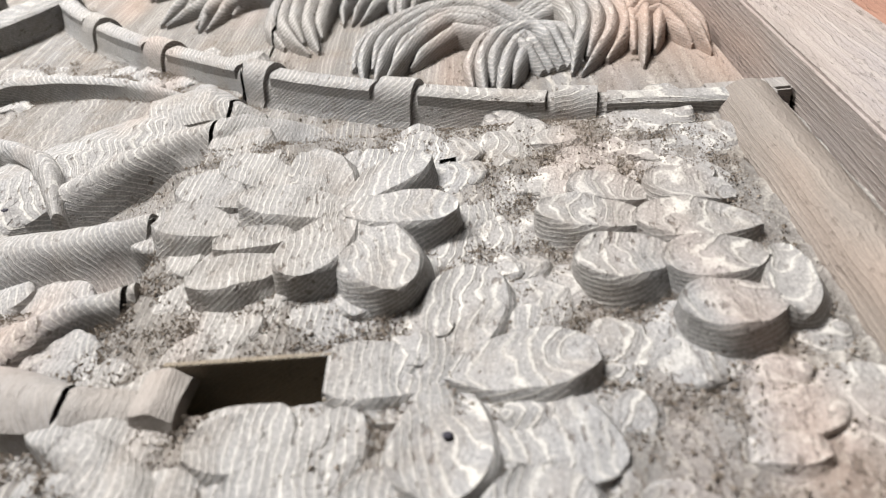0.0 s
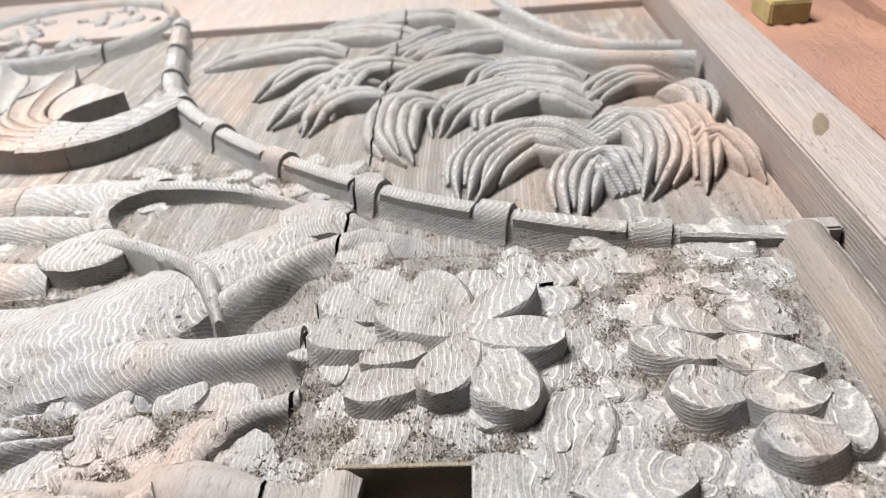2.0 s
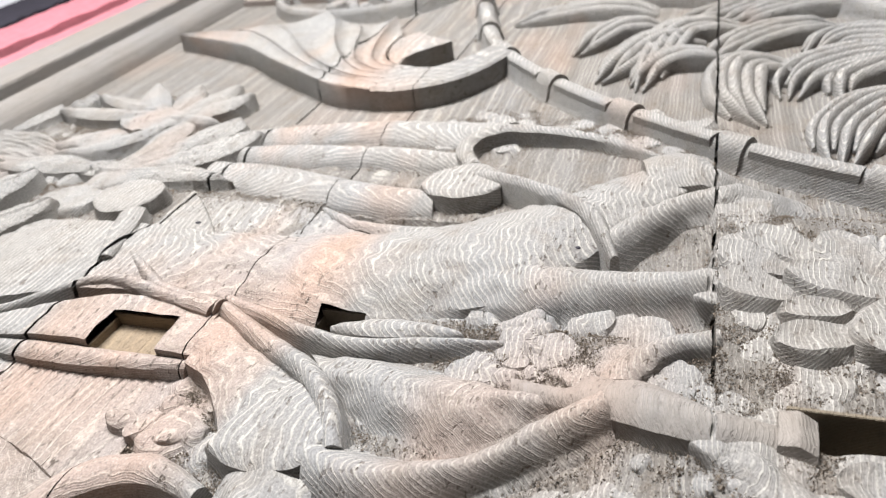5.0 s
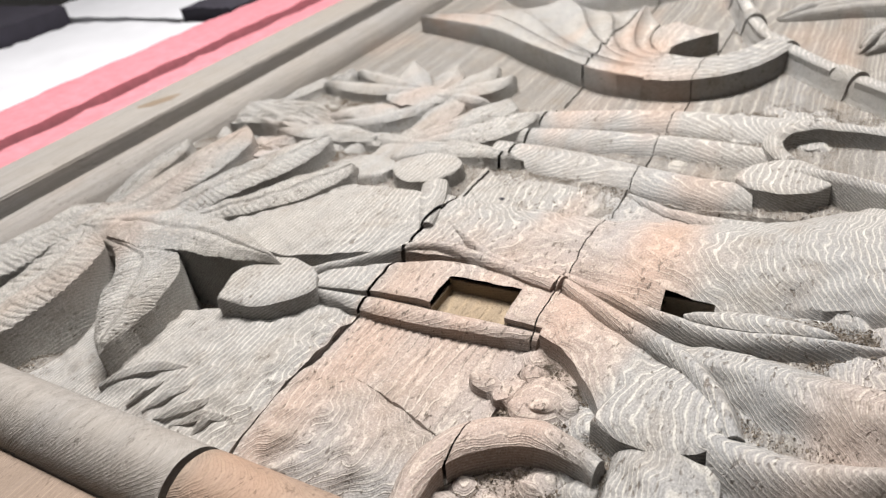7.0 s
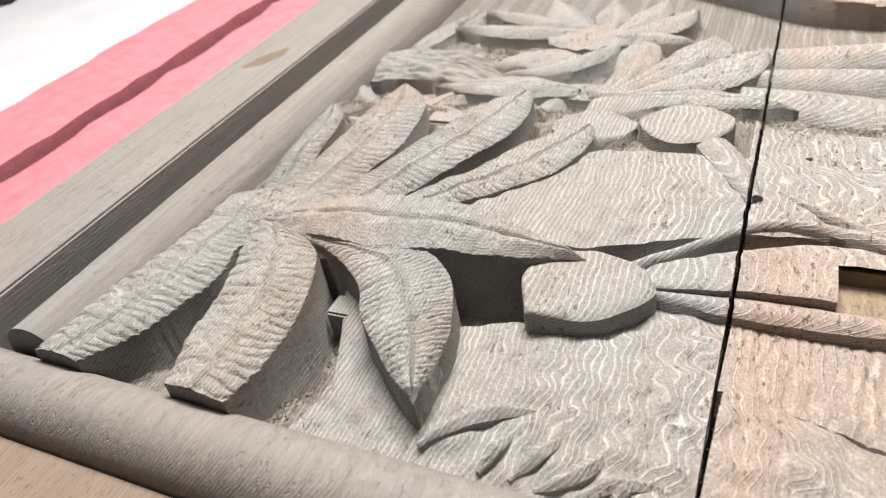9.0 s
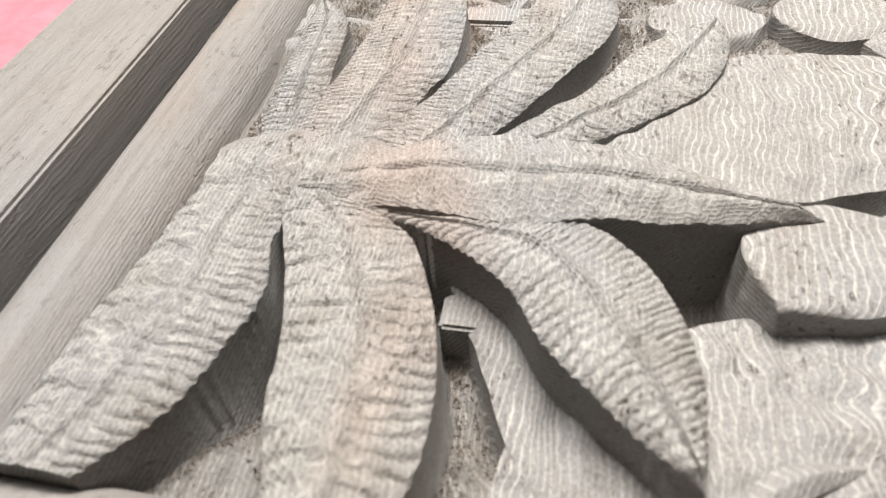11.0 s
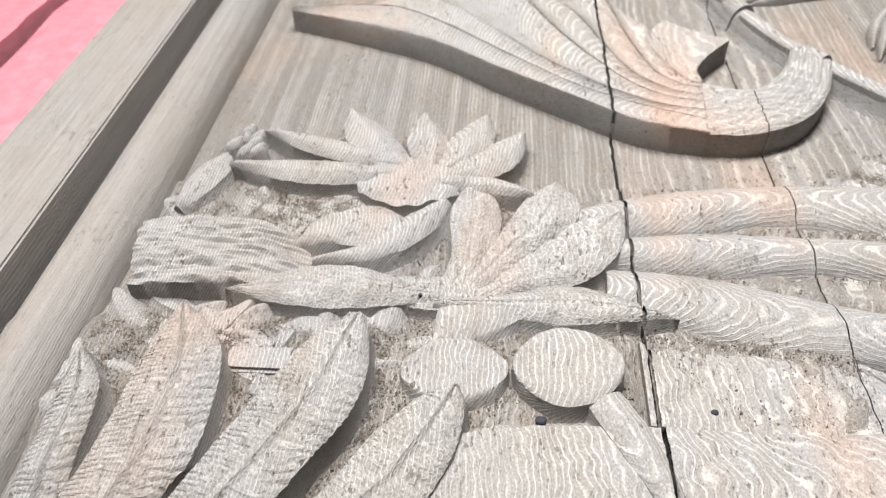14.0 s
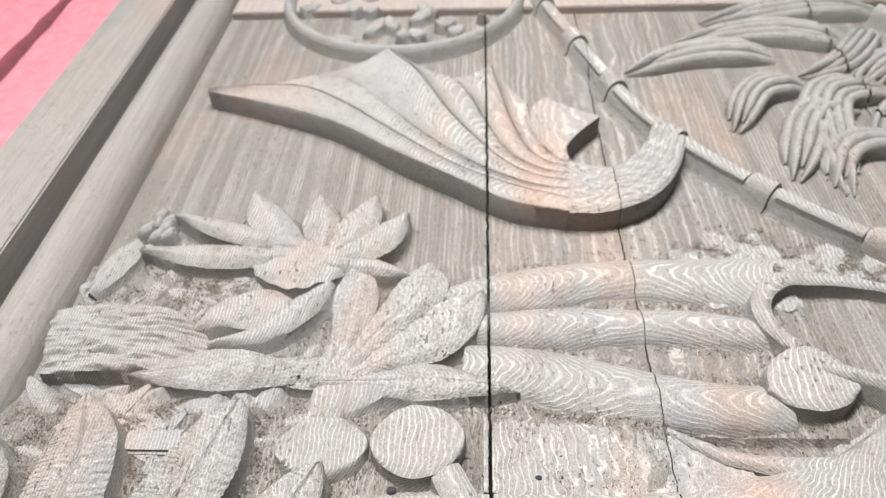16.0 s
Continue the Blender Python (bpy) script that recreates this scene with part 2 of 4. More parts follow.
def blade(v, s):
    """A broad leaf: swelling halves and a thin raised midrib."""
    return 0.85 - 0.42 * abs(v) ** 3 + 0.2 * math.exp(-(v / 0.07) ** 2) - 0.05 * math.exp(-((abs(v) - 0.17) / 0.08) ** 2)


def scoop(v, s):
    """A hollow flute between two crests."""
    return abs(v) ** 1.8 - 0.5 * max(0, abs(v) - 0.93) / 0.07


def roundbar(v, s):
    return math.sqrt(max(0.0, 1 - v * v))


def loft(a, b, top, rise, base=-1.0, prof=dome, ns=60, nv=14, ripple=0.0, period=2.6, rough=0.25, flare=0.6, slit=True, seed=0.0, flutes=0, deep=1.3, bark=0.0):
    """A carved body between two edge lines a and b (mm): top is the height of its edge along it, rise what its
    cross-section adds; walls go down to base."""
    A, B = spline(a, ns), spline(b, ns)
    tops = np.interp(np.linspace(0, 1, ns), np.linspace(0, 1, len(top)), top)
    rises = np.interp(np.linspace(0, 1, ns), np.linspace(0, 1, len(rise)), rise) if isinstance(rise, (list, tuple)) else np.full(ns, float(rise))
    bm = bmesh.new()
    rows = []
    run = 0.0
    soft = flare > 0.5
    steps = [(-1 + 2 * q / (nv - 1), 0) for q in range(nv)]
    cols = ([(-1.0, 1), (-1.0, 2)] + steps + [(1.0, 2), (1.0, 1)]) if soft else ([(-1.0, 1)] + steps + [(1.0, 1)])
    for i in range(ns):
        s = i / (ns - 1)
        if i:
            run += np.linalg.norm((A[i] + B[i] - A[i - 1] - B[i - 1]) / 2)
        out = (A[i] - B[i])
        wide = np.linalg.norm(out)
        out = out / (wide + 1e-9)
        row = []
        for v, foot in cols:
            p = A[i] * (1 - v) / 2 + B[i] * (1 + v) / 2
            wob = noise.noise((p[0] * 0.12 + seed, p[1] * 0.12, 3.1)) * rough
            if foot == 2:
                # the cutter leaves a hollow corner where wall and ground meet
                low = max(base, min(ground(p[0], p[1]) + 2.4, tops[i] - 1.0))
                q = p - out * v * (0.45 * flare + 0.25)
                row.append(bm.verts.new((q[0] * MM, q[1] * MM, low * MM)))
                continue
            if foot:
                q = p - out * v * (flare + 2.0 * soft)
                low = max(base, min(ground(q[0], q[1]) - 1.2, tops[i] - 2.0)) if soft else base
                row.append(bm.verts.new((q[0] * MM, q[1] * MM, low * MM)))
                if i % 3 == 0:
                    FEET.append((q[0] - out[0] * v * 1.0, q[1] - out[1] * v * 1.0))
                continue
            taper = min(1.0, wide / 6.0)
            z = tops[i] + rises[i] * prof(v, s) * taper + 2.2 * wob
            if bark:
                z += bark * (noise.noise((p[0] * 0.024 + seed, p[1] * 0.12, 5.0)) + 0.5 * noise.noise((p[0] * 0.07, p[1] * 0.45, 2.0)))
            if flutes:
                z += deep * math.cos(v * math.pi * flutes) * taper
            if ripple:
                ph = run / period * (1.0 if v < 0.05 else 0.62) + 0.25 * math.sin(v * 3) + noise.noise((p[0] * 0.05, p[1] * 0.05, seed)) * 0.8 + 0.35 * noise.noise((p[0] * 0.25, p[1] * 0.25, seed))
                z -= ripple * (0.85 + 0.5 * noise.noise((p[0] * 0.11, p[1] * 0.11, 8.0 + seed))) * (1.0 - abs(math.sin(math.pi * ph))) ** 1.3 * (0.4 + 0.8 * abs(v))
                e = ripple * 0.22 * abs(math.sin(math.pi * ph)) if abs(v) > 0.99 else 0
                p = p + out * v * e
            else:
                p = p + out * wob * (abs(v) > 0.99) * 0.8
            row.append(bm.verts.new((p[0] * MM, p[1] * MM, z * MM)))
        rows.append(row)
    for r0, r1 in zip(rows, rows[1:]):
        for j in range(len(r0) - 1):
            bm.faces.new((r0[j], r0[j + 1], r1[j + 1], r1[j]))
    for row in (rows[0], rows[-1]):
        bm.faces.new(row)
    bmesh.ops.remove_doubles(bm, verts=bm.verts, dist=0.00004)
    if slit:
        cut_slits(bm)
    return bm


def cut_slits(bm):
    """The open glue joints run through the carving."""
    for x, half in SLITS:
        xs = [v.co.x for v in bm.verts]
        if not xs or min(xs) > x - 0.002 or max(xs) < x + 0.002:
            continue
        for side in (-1, 1):
            geom = bm.verts[:] + bm.edges[:] + bm.faces[:]
            bmesh.ops.bisect_plane(bm, geom=geom, plane_co=(x + side * half, 0, 0), plane_no=(1, 0, 0))
        gone = [f for f in bm.faces if abs(f.calc_center_median().x - x) < half * 0.98]
        bmesh.ops.delete(bm, geom=gone, context="FACES")
        for v in bm.verts:
            if abs(abs(v.co.x - x) - half) < 1e-5:
                v.co.x += 0.0007 * noise.noise((v.co.y * 160, x * 50, 1.0)) + 0.0003 * noise.noise((v.co.y * 700, x, 9.0))


def ribbon(spine, widths, top, rise, **kw):
    """A loft round a spine; widths in mm along it."""
    n = 40
    S = spline(spine, n)
    T = np.gradient(S, axis=0)
    T /= np.linalg.norm(T, axis=1)[:, None] + 1e-9
    N = np.stack([-T[:, 1], T[:, 0]], 1)
    w = np.interp(np.linspace(0, 1, n), np.linspace(0, 1, len(widths)), widths)[:, None] / 2
    return loft(S + N * w, S - N * w, top, rise, **kw)


def petal_widths(w, n=40, fat=0.62, root=0.25):
    """A rounded petal, widest at fat of its length."""
    out = []
    for u in np.linspace(0, 1, n):
        v = u / fat * 0.5 if u < fat else 0.5 + (u - fat) / (1 - fat) * 0.5
        out.append(w * max(math.sin(math.pi * v) ** 0.52, root * (1 - u) if u < fat else 0.0))
    return out


def leaf_widths(w, n=13, fat=0.5, root=0.3):
    out = []
    for u in np.linspace(0, 1, n):
        v = u / fat * 0.5 if u < fat else 0.5 + (u - fat) / (1 - fat) * 0.5
        out.append(w * max(math.sin(math.pi * v) ** 0.85, root if u < fat else 0.0))
    return out


def petal(root, tip, w, top=15, rise=1.5, bend=0.0, fat=0.62, prof=dish, **kw):
    a, b = np.array(root, float), np.array(tip, float)
    side = np.array([-(b - a)[1], (b - a)[0]])
    kw.setdefault("ns", 30)
    kw.setdefault("nv", 14)
    return ribbon([a, (a + b) / 2 + side * bend, b], petal_widths(w, fat=fat), [top - 3.5, top - 0.8, top], rise, prof=prof, **kw)


def leaf(root, tip, w, top=(14, 18, 15), rise=3.0, bend=0.0, fat=0.5, near=False, **kw):
    a, b = np.array(root, float), np.array(tip, float)
    side = np.array([-(b - a)[1], (b - a)[0]])
    kw.setdefault("prof", leafy)
    kw.setdefault("ripple", 0.7)
    return ribbon([a, a * 0.5 + b * 0.5 + side * bend, b], leaf_widths(w, fat=fat), list(top), rise,
                  ns=150 if near else 70, nv=25 if near else 16, **kw)


def box(x0, x1, y0, y1, z0, z1, bevel=0.8, grid=0):
    bm = bmesh.new()
    bmesh.ops.create_cube(bm, size=1.0, matrix=Matrix.Translation(((x0 + x1) / 2 * MM, (y0 + y1) / 2 * MM, (z0 + z1) / 2 * MM))
                          @ Matrix.Diagonal(((x1 - x0) * MM, (y1 - y0) * MM, (z1 - z0) * MM, 1)))
    if bevel:
        bmesh.ops.bevel(bm, geom=bm.edges[:], offset=bevel * MM, segments=2, affect="EDGES")
    return bm


def top_thing(name, bm, mat, label, category, group="", kind=""):
    ob = finish(name, bm, mat)
    return tagged(ob, label, category, group, kind)


# ---- room and bench ----
def slab(name, x0, x1, y0, y1, z0, z1, mat, label, category):
    return top_thing(name, box(x0, x1, y0, y1, z0, z1, 0), mat, label, category, kind="structure")


slab("floor", -2500, 2500, -2500, 2500, -920, -900, CONCRETE, "grey concrete workshop floor", "floor")
slab("wall_north", -2500, 2500, 2500, 2600, -900, 2060, WALLPAINT, "pale painted workshop wall", "wall")
slab("wall_south", -2500, 2500, -2600, -2500, -900, 2060, WALLPAINT, "pale painted workshop wall", "wall")
slab("wall_west", -2600, -2500, -2500, 2500, -900, 2060, WALLPAINT, "pale painted workshop wall", "wall")
slab("wall_east", 2500, 2600, -2500, 2500, -900, 2060, WALLPAINT, "pale painted workshop wall", "wall")
slab("ceiling", -2600, 2600, -2600, 2600, 2060, 2140, WALLPAINT, "pale workshop ceiling", "ceiling")

bench = thing("work_bench", 50, 200, "low brown work bench carrying the carved panel", "bench", z=-900)
part("bench_top", box(-1150, 1150, -500, 1000, -80, -45, 3), BENCH, bench)
for bx in (-1050, 1050):
    for by in (-400, 900):
        part("leg", box(bx - 40, bx + 40, by - 40, by + 40, -900, -80, 3), BENCH, bench)


def cut_pocket(bm, x0, x1, y0, y1):
    """Takes a rectangular hole out of a body."""
    xs, ys = [v.co.x / MM for v in bm.verts], [v.co.y / MM for v in bm.verts]
    if min(xs) > x1 or max(xs) < x0 or min(ys) > y1 or max(ys) < y0:
        return bm
    for co, no in (((x0, 0, 0), (1, 0, 0)), ((x1, 0, 0), (1, 0, 0)), ((0, y0, 0), (0, 1, 0)), ((0, y1, 0), (0, 1, 0))):
        bmesh.ops.bisect_plane(bm, geom=bm.verts[:] + bm.edges[:] + bm.faces[:], plane_co=[c * MM for c in co], plane_no=no)
    gone = []
    for f in bm.faces:
        c = f.calc_center_median()
        if x0 * MM < c.x < x1 * MM and y0 * MM < c.y < y1 * MM and c.z > -0.03:
            gone.append(f)
    bmesh.ops.delete(bm, geom=gone, context="FACES")
    return bm


# small pit cut to give the round shadow beside the flower
HOLES = ((368, 374, 19.5, 22.5),)
PK_A, PK_B, PK_C = (299.5, 340.5, -87.5, -74.5), (121.5, 141.5, -58.5, -46.5), (32, 67, -88.8, -69)


# ---- panel ground: glued staves ----
def stave(x0, x1, y0, y1):
    """A board with a routed, uneven ground."""
    nx, ny = max(6, int((x1 - x0) / 2.2)), int((y1 - y0) / 2.6)
    xs, ys = np.linspace(x0, x1, nx), np.linspace(y0, y1, ny)
    verts, faces = [], []
    for y in ys:
        for x in xs:
            crumb = min(1.0, max(0.0, (150 - y) / 60.0))
            if x > 277:
                crumb = min(1.0, max(0.0, (60 - y) / 20.0))
            z = 0.4 * noise.noise((x * 0.03, y * 0.01, 0.3))
            z += crumb * (1.5 * noise.noise((x * 0.09, y * 0.09, 1.7)) + 0.8 * noise.noise((x * 0.3, y * 0.3, 4.0)))
            z += ground(x, y)
            xx = x
            if x in (xs[0], xs[-1]):
                xx = x + 0.7 * noise.noise((y * 0.16, x * 0.05, 1.0)) * (1 if x not in (-273, 498) else 0)
            verts.append((xx * MM, y * MM, z * MM))
    for j in range(ny - 1):
        for i in range(nx - 1):
            k = j * nx + i
            faces.append((k, k + 1, k + nx + 1, k + nx))
    n = len(verts)
    rim = [i for i in range(nx)] + [j * nx + nx - 1 for j in range(1, ny)] + [(ny - 1) * nx + i for i in range(nx - 2, -1, -1)] + [j * nx for j in range(ny - 2, 0, -1)]
    verts += [(verts[i][0], verts[i][1], -0.042) for i in rim]
    for q in range(len(rim)):
        w = (q + 1) % len(rim)
        faces.append((rim[q], n + q, n + w, rim[w]))
    faces.append([n + q for q in range(len(rim))])
    me = bpy.data.meshes.new("board")
    me.from_pydata(verts, [], faces)
    bm = bmesh.new()
    bm.from_mesh(me)
    bpy.data.meshes.remove(me)
    return bm


panel = thing("relief_slab", 100, 200, "greyish carved wooden door panel of glued boards", "panel", z=-42)
for x0, x1 in ((-273, -0.9), (0.9, 80.0), (81.0, 276.2), (277.8, 498)):
    bm = stave(x0, x1, -222, 640)
    for rect in (PK_A, PK_B, PK_C) + HOLES:
        if x0 < rect[0] and rect[1] < x1:
            cut_pocket(bm, *rect)
    part("board", bm, FLOOR, panel)
part("backing", box(-300, 520, -225, 645, -44.5, -42.5, 0), RAW, panel)

# ---- frame round the panel ----


def frame_piece(name, x0, x1, y0, y1, z1, mat, label):
    return top_thing(name, box(x0, x1, y0, y1, -44.8, z1, 1.2), mat, label, "frame", kind="")


frame_piece("frame_stile", -331, -280, -420, 650, 24, MOULD, "grey-brown flat frame stile with an oval stain")
frame_piece("frame_stile", 503, 545, -420, 650, 24, STILE, "pinkish brown flat frame stile beside the carving")
frame_piece("frame_rail", -280.5, 502.5, -420, -215, 4, RAIL, "warm brown flat bottom frame rail")
frame_piece("frame_rail", -280.5, 502.5, 646, 720, 24, STILE, "brown flat top frame rail")


def moulding(spine, w, h, mat, label, name="half_round_moulding", slit=False, ns=90):
    bm = ribbon(spine, [w, w], [1.0, 1.0], h, base=-0.5, prof=roundbar, ns=ns, nv=22, rough=0.12, flare=0.0, slit=slit)
    return top_thing(name, bm, mat, label, "moulding", "mouldings round the panel")


moulding([(-254, -181), (-254, 200), (-253, 640)], 37, 20, MOULD, "smooth grey half-round wooden moulding along the panel side")
moulding([(483, -181), (483.5, -60), (484, 50)], 28, 17, SIDE, "smooth brown half-round wooden moulding along the panel side")
moulding([(-279, -199), (-140, -199), (-5, -199)], 34, 17, MOULD, "grey half-round bottom moulding left of an open joint")
moulding([(-1.5, -199), (200, -199), (500, -199)], 34, 17, RAIL, "orange-brown half-round bottom moulding right of an open joint")


# ---- sprays of long leaves ----
def spray(name, x, y, label, leaves, near=False):
    ob = thing(name, x, y, label, "carved leaves", "leaf sprays")
    for i, (root, tip, w, bend, top) in enumerate(leaves):
        part("leaf", leaf(root, tip, w, top=top, bend=bend, seed=i * 3.7, fat=0.52, prof=lambda v, s: 1 - abs(v) ** 1.5 - 0.25 * math.exp(-(v / 0.16) ** 2), rise=4.0), CARVED, ob)
    return ob


big = thing("leaf_spray", -207, -85, "carved spray of broad rippled leaves with centre grooves", "carved leaves", "leaf sprays", z=-16)
BIG = [
    ([(-229, -60), (-229, -48), (-227, -25), (-227, 4), (-229, 24)], [(-202, -58), (-208, -35), (-209, -17), (-211, 2), (-218, 13), (-229, 24)], (7, 15, 18, 17), 2.4, blade),
    ([(-220, -64), (-206, -31), (-201, -3), (-198, 30), (-193, 47)], [(-182, -66), (-172, -36), (-166, -24), (-165, -1), (-168, 20), (-179, 36), (-193, 47)], (9, 16, 19, 18), 2.4, blade),
    ([(-190, -66), (-171, -39), (-159, -17), (-146, 8), (-134, 31), (-117, 44)], [(-160, -72), (-135, -40), (-124, -23), (-113, -5), (-109, 13), (-112, 35), (-117, 44)], (9, 16, 19, 18), 2.4, blade),
    ([(-160, -70), (-124, -42), (-112, -27), (-102, -11), (-88, 4), (-74, 12)], [(-146, -78), (-112, -60), (-85, -39), (-78, -29), (-73, -16), (-71, 0), (-74, 12)], (11, 18, 19, 18), 2.2, blade),
    ([(-200, -84), (-175, -68), (-140, -62), (-106, -65), (-76, -76), (-51, -87)], [(-200, -93), (-168, -95), (-136, -100), (-113, -96), (-91, -95), (-51, -87)], (15, 19, 20, 17), 3.2, leafy),
    ([(-166, -96), (-147, -97), (-121, -94), (-104, -104), (-95, -116), (-87, -138), (-86, -157), (-87, -169)], [(-174, -99), (-157, -104), (-134, -121), (-123, -138), (-109, -152), (-98, -162), (-87, -169)], (14, 17, 18, 17), 2.2, blade),
    ([(-180, -94), (-164, -104), (-156, -117), (-149, -135), (-145, -155), (-145, -172), (-148, -188)], [(-206, -90), (-199, -108), (-191, -128), (-185, -149), (-183, -164), (-175, -187)], (15, 17, 18, 18), 4.4, blade),
    ([(-198, -92), (-201, -110), (-196, -130), (-199, -148), (-205, -168), (-219, -187)], [(-233, -90), (-236, -129), (-239, -145), (-240, -166), (-242, -187)], (14, 16, 17, 17), 4.0, blade),
]
for i, (a, c, top, step, shape) in enumerate(BIG):
    part("leaf", loft(a, c, list(top), 4.4, base=-22, prof=shape, ns=210, nv=33, ripple=0.6 if i < 5 else 1.0, period=step, rough=0.4, seed=i * 3.7), LEAF, big)
part("knot", loft([(-232, -58), (-205, -52), (-170, -62), (-140, -74)], [(-233, -100), (-205, -106), (-170, -104), (-140, -96)], [9, 11, 11, 12], 8.5, base=-22, ns=110, nv=40, ripple=0.7, period=2.6, rough=0.6), LEAF, big)
mid = thing("leaf_spray", -84, 60, "carved spray of pointed rippled leaves spreading from one knot", "carved leaves", "leaf sprays")
MID = [
    ([(-86, 64), (-119, 76), (-147, 77), (-171, 66), (-184, 62)], [(-86, 58), (-99, 56), (-119, 53), (-140, 52), (-162, 55), (-184, 62)], (11, 12, 12, 12)),
    ([(-90, 62), (-83, 88), (-85, 120), (-77, 145)], [(-77, 60), (-65, 88), (-60, 112), (-65, 133), (-77, 145)], (9, 10, 10, 9)),
    ([(-84, 62), (-61, 103), (-46, 132), (-32, 143)], [(-70, 60), (-49, 88), (-27, 108), (-22, 127), (-32, 143)], (9, 10, 11, 10)),
    ([(-78, 60), (-49, 88), (-24, 112), (-2, 121)], [(-64, 58), (-50, 66), (-24, 73), (-8, 89), (-2, 105), (-2, 121)], (9, 10, 11, 11)),
    ([(-88, 60), (-55, 64), (-31, 69), (-5, 62), (15, 53)], [(-88, 55), (-57, 51), (-36, 47), (-11, 49), (15, 53)], (11, 12, 13, 12)),
    ([(-112, 74), (-90, 74), (-64, 70)], [(-112, 60), (-90, 54), (-62, 56)], (9, 11, 9)),
]
for i, (a, c, top) in enumerate(MID):
    part("leaf", loft(a, c, list(top), 3.4, prof=lambda v, s: 0.8 - 0.7 * abs(v) ** 1.8 - 0.2 * math.exp(-(v / 0.1) ** 2), ns=90, nv=22, ripple=0.55, period=2.4, rough=0.45, flare=1.5, seed=i * 2.9), LEAF, mid)
spray("leaf_spray", -100, 148, "carved star of narrow upper leaves", [
    ((-100, 150), (-209, 153), 20, 0.04, (8, 11, 10)),
    ((-104, 154), (-197, 186), 17, 0.02, (7, 10, 9)),
    ((-104, 150), (-151, 207), 25, 0.08, (7, 10, 10)),
    ((-98, 148), (-106, 204), 23, 0.0, (7, 10, 10)),
    ((-96, 148), (-69, 203), 24, -0.06, (7, 10, 10)),
    ((-98, 146), (-48, 186), 24, -0.14, (7, 10, 10)),
    ((-100, 142), (-42, 130), 14, 0.05, (8, 11, 11)),
    ])

heart_of_star = loft([(-138, 149), (-118, 163), (-88, 155), (-76, 145)], [(-134, 134), (-111, 122), (-88, 129), (-76, 141)], [8, 10, 10, 8], 2.0, prof=dome, ns=40, nv=22, rough=0.9)
part("heart", heart_of_star, CARVED, bpy.data.objects["leaf_spray.002"])

# ---- log, curled stubs, tuft and wing beside the side moulding ----
bm = loft([(-234, 103), (-199, 107), (-168, 103), (-150, 90)], [(-226, 60), (-190, 61), (-164, 66), (-143, 79)], [13.5, 15, 13, 7], [3, 3, 3, 1], prof=dome, ns=110, nv=56, rough=0.5, bark=4.2, flare=2.5, seed=7)
top_thing("carved_log", bm, CARVED, "carved broken log with rough bark ridges", "carved log")
bm = loft([(-158, 92), (-152, 108), (-138, 117), (-118, 120), (-103, 110)], [(-158, 90), (-143, 94), (-122, 91), (-106, 97), (-102, 106)], [9, 11, 10], 3, ns=44, nv=20, flare=2, rough=0.4)
top_thing("carved_bud", bm, CARVED, "carved rounded bud beside the log", "carved bud")
bm = loft([(-147, 85), (-123, 95), (-109, 112), (-92, 126)], [(-147, 81), (-124, 82), (-108, 88), (-93, 103), (-85, 124)], [9, 11, 10], 3, ns=50, nv=20, flare=2, rough=0.4)
top_thing("carved_bud", bm, CARVED, "carved curved bud under the star of leaves", "carved bud")
bm = petal((-226, 120), (-210, 162), 18, top=10, prof=ridge, rise=3)
top_thing("carved_wing", bm, CARVED, "small carved wing beside the round moulding", "carved leaf")
tuft = thing("carved_tuft", -206, 176, "small carved tuft of curls beside the moulding", "carved tuft")
for i in range(7):
    a = i * 2.4
    c = (-206 + 10 * math.cos(a) * (0.4 + 0.1 * i), 177 + 12 * math.sin(a) * (0.4 + 0.1 * i))
    part("curl", petal((c[0] - 4, c[1] - 3), (c[0] + 5, c[1] + 4), 8, top=7, prof=dome, rise=3, ns=14, nv=8), CARVED, tuft)

# ---- discs ----
bm = ribbon([(-98, 20), (-77, 22), (-55, 22)], petal_widths(31, fat=0.5, root=0.03), [12, 13, 13], 2.0, prof=dish, ns=44, nv=22, flare=1.5, rough=0.5)
top_thing("carved_disc", bm, CARVED, "low round carved disc half under a leaf", "carved disc")
bm = loft([(-87, 38), (-85, 56), (-75, 62), (-57, 60)], [(-86, 36), (-74, 38), (-61, 43), (-51, 50)], [10, 12, 12], 1.6, prof=dome, ns=36, nv=20, flare=1.5, rough=0.4)
top_thing("carved_stub", bm, CARVED, "short rounded carved leaf end under the spray", "carved stub")
paddle = thing("carved_paddle_leaf", -33, 22, "round flat carved leaf on a slanting stalk", "carved leaf")
part("blade", ribbon([(-54, 21), (-33, 23), (-11, 25)], petal_widths(37, fat=0.5, root=0.03), [17, 17.5, 18], 1.2, prof=flat, ns=60, nv=30, flare=1.2), CARVED, paddle)
part("stalk", loft([(-14, 13), (-6, -2), (0, -18), (5, -36)], [(-26, 6), (-18, -10), (-8, -28), (-1, -40)], [16, 18, 19, 19], 2.4, ns=40, nv=14), CARVED, paddle)
top_thing("carved_bar", box(-170, -142, 18, 31, 2, 12.5, 1.5), CARVED, "small flat carved bridge between two leaves", "carved bar")

# ---- three rays ----
def ray(a, b, top, label):
    top_thing("carved_ray", loft(a, b, top, 5.0, prof=dome, ns=100, nv=26, rough=0.25, flare=1.2, seed=a[0][1]), CARVED, label, "carved ray", "three carved rays")


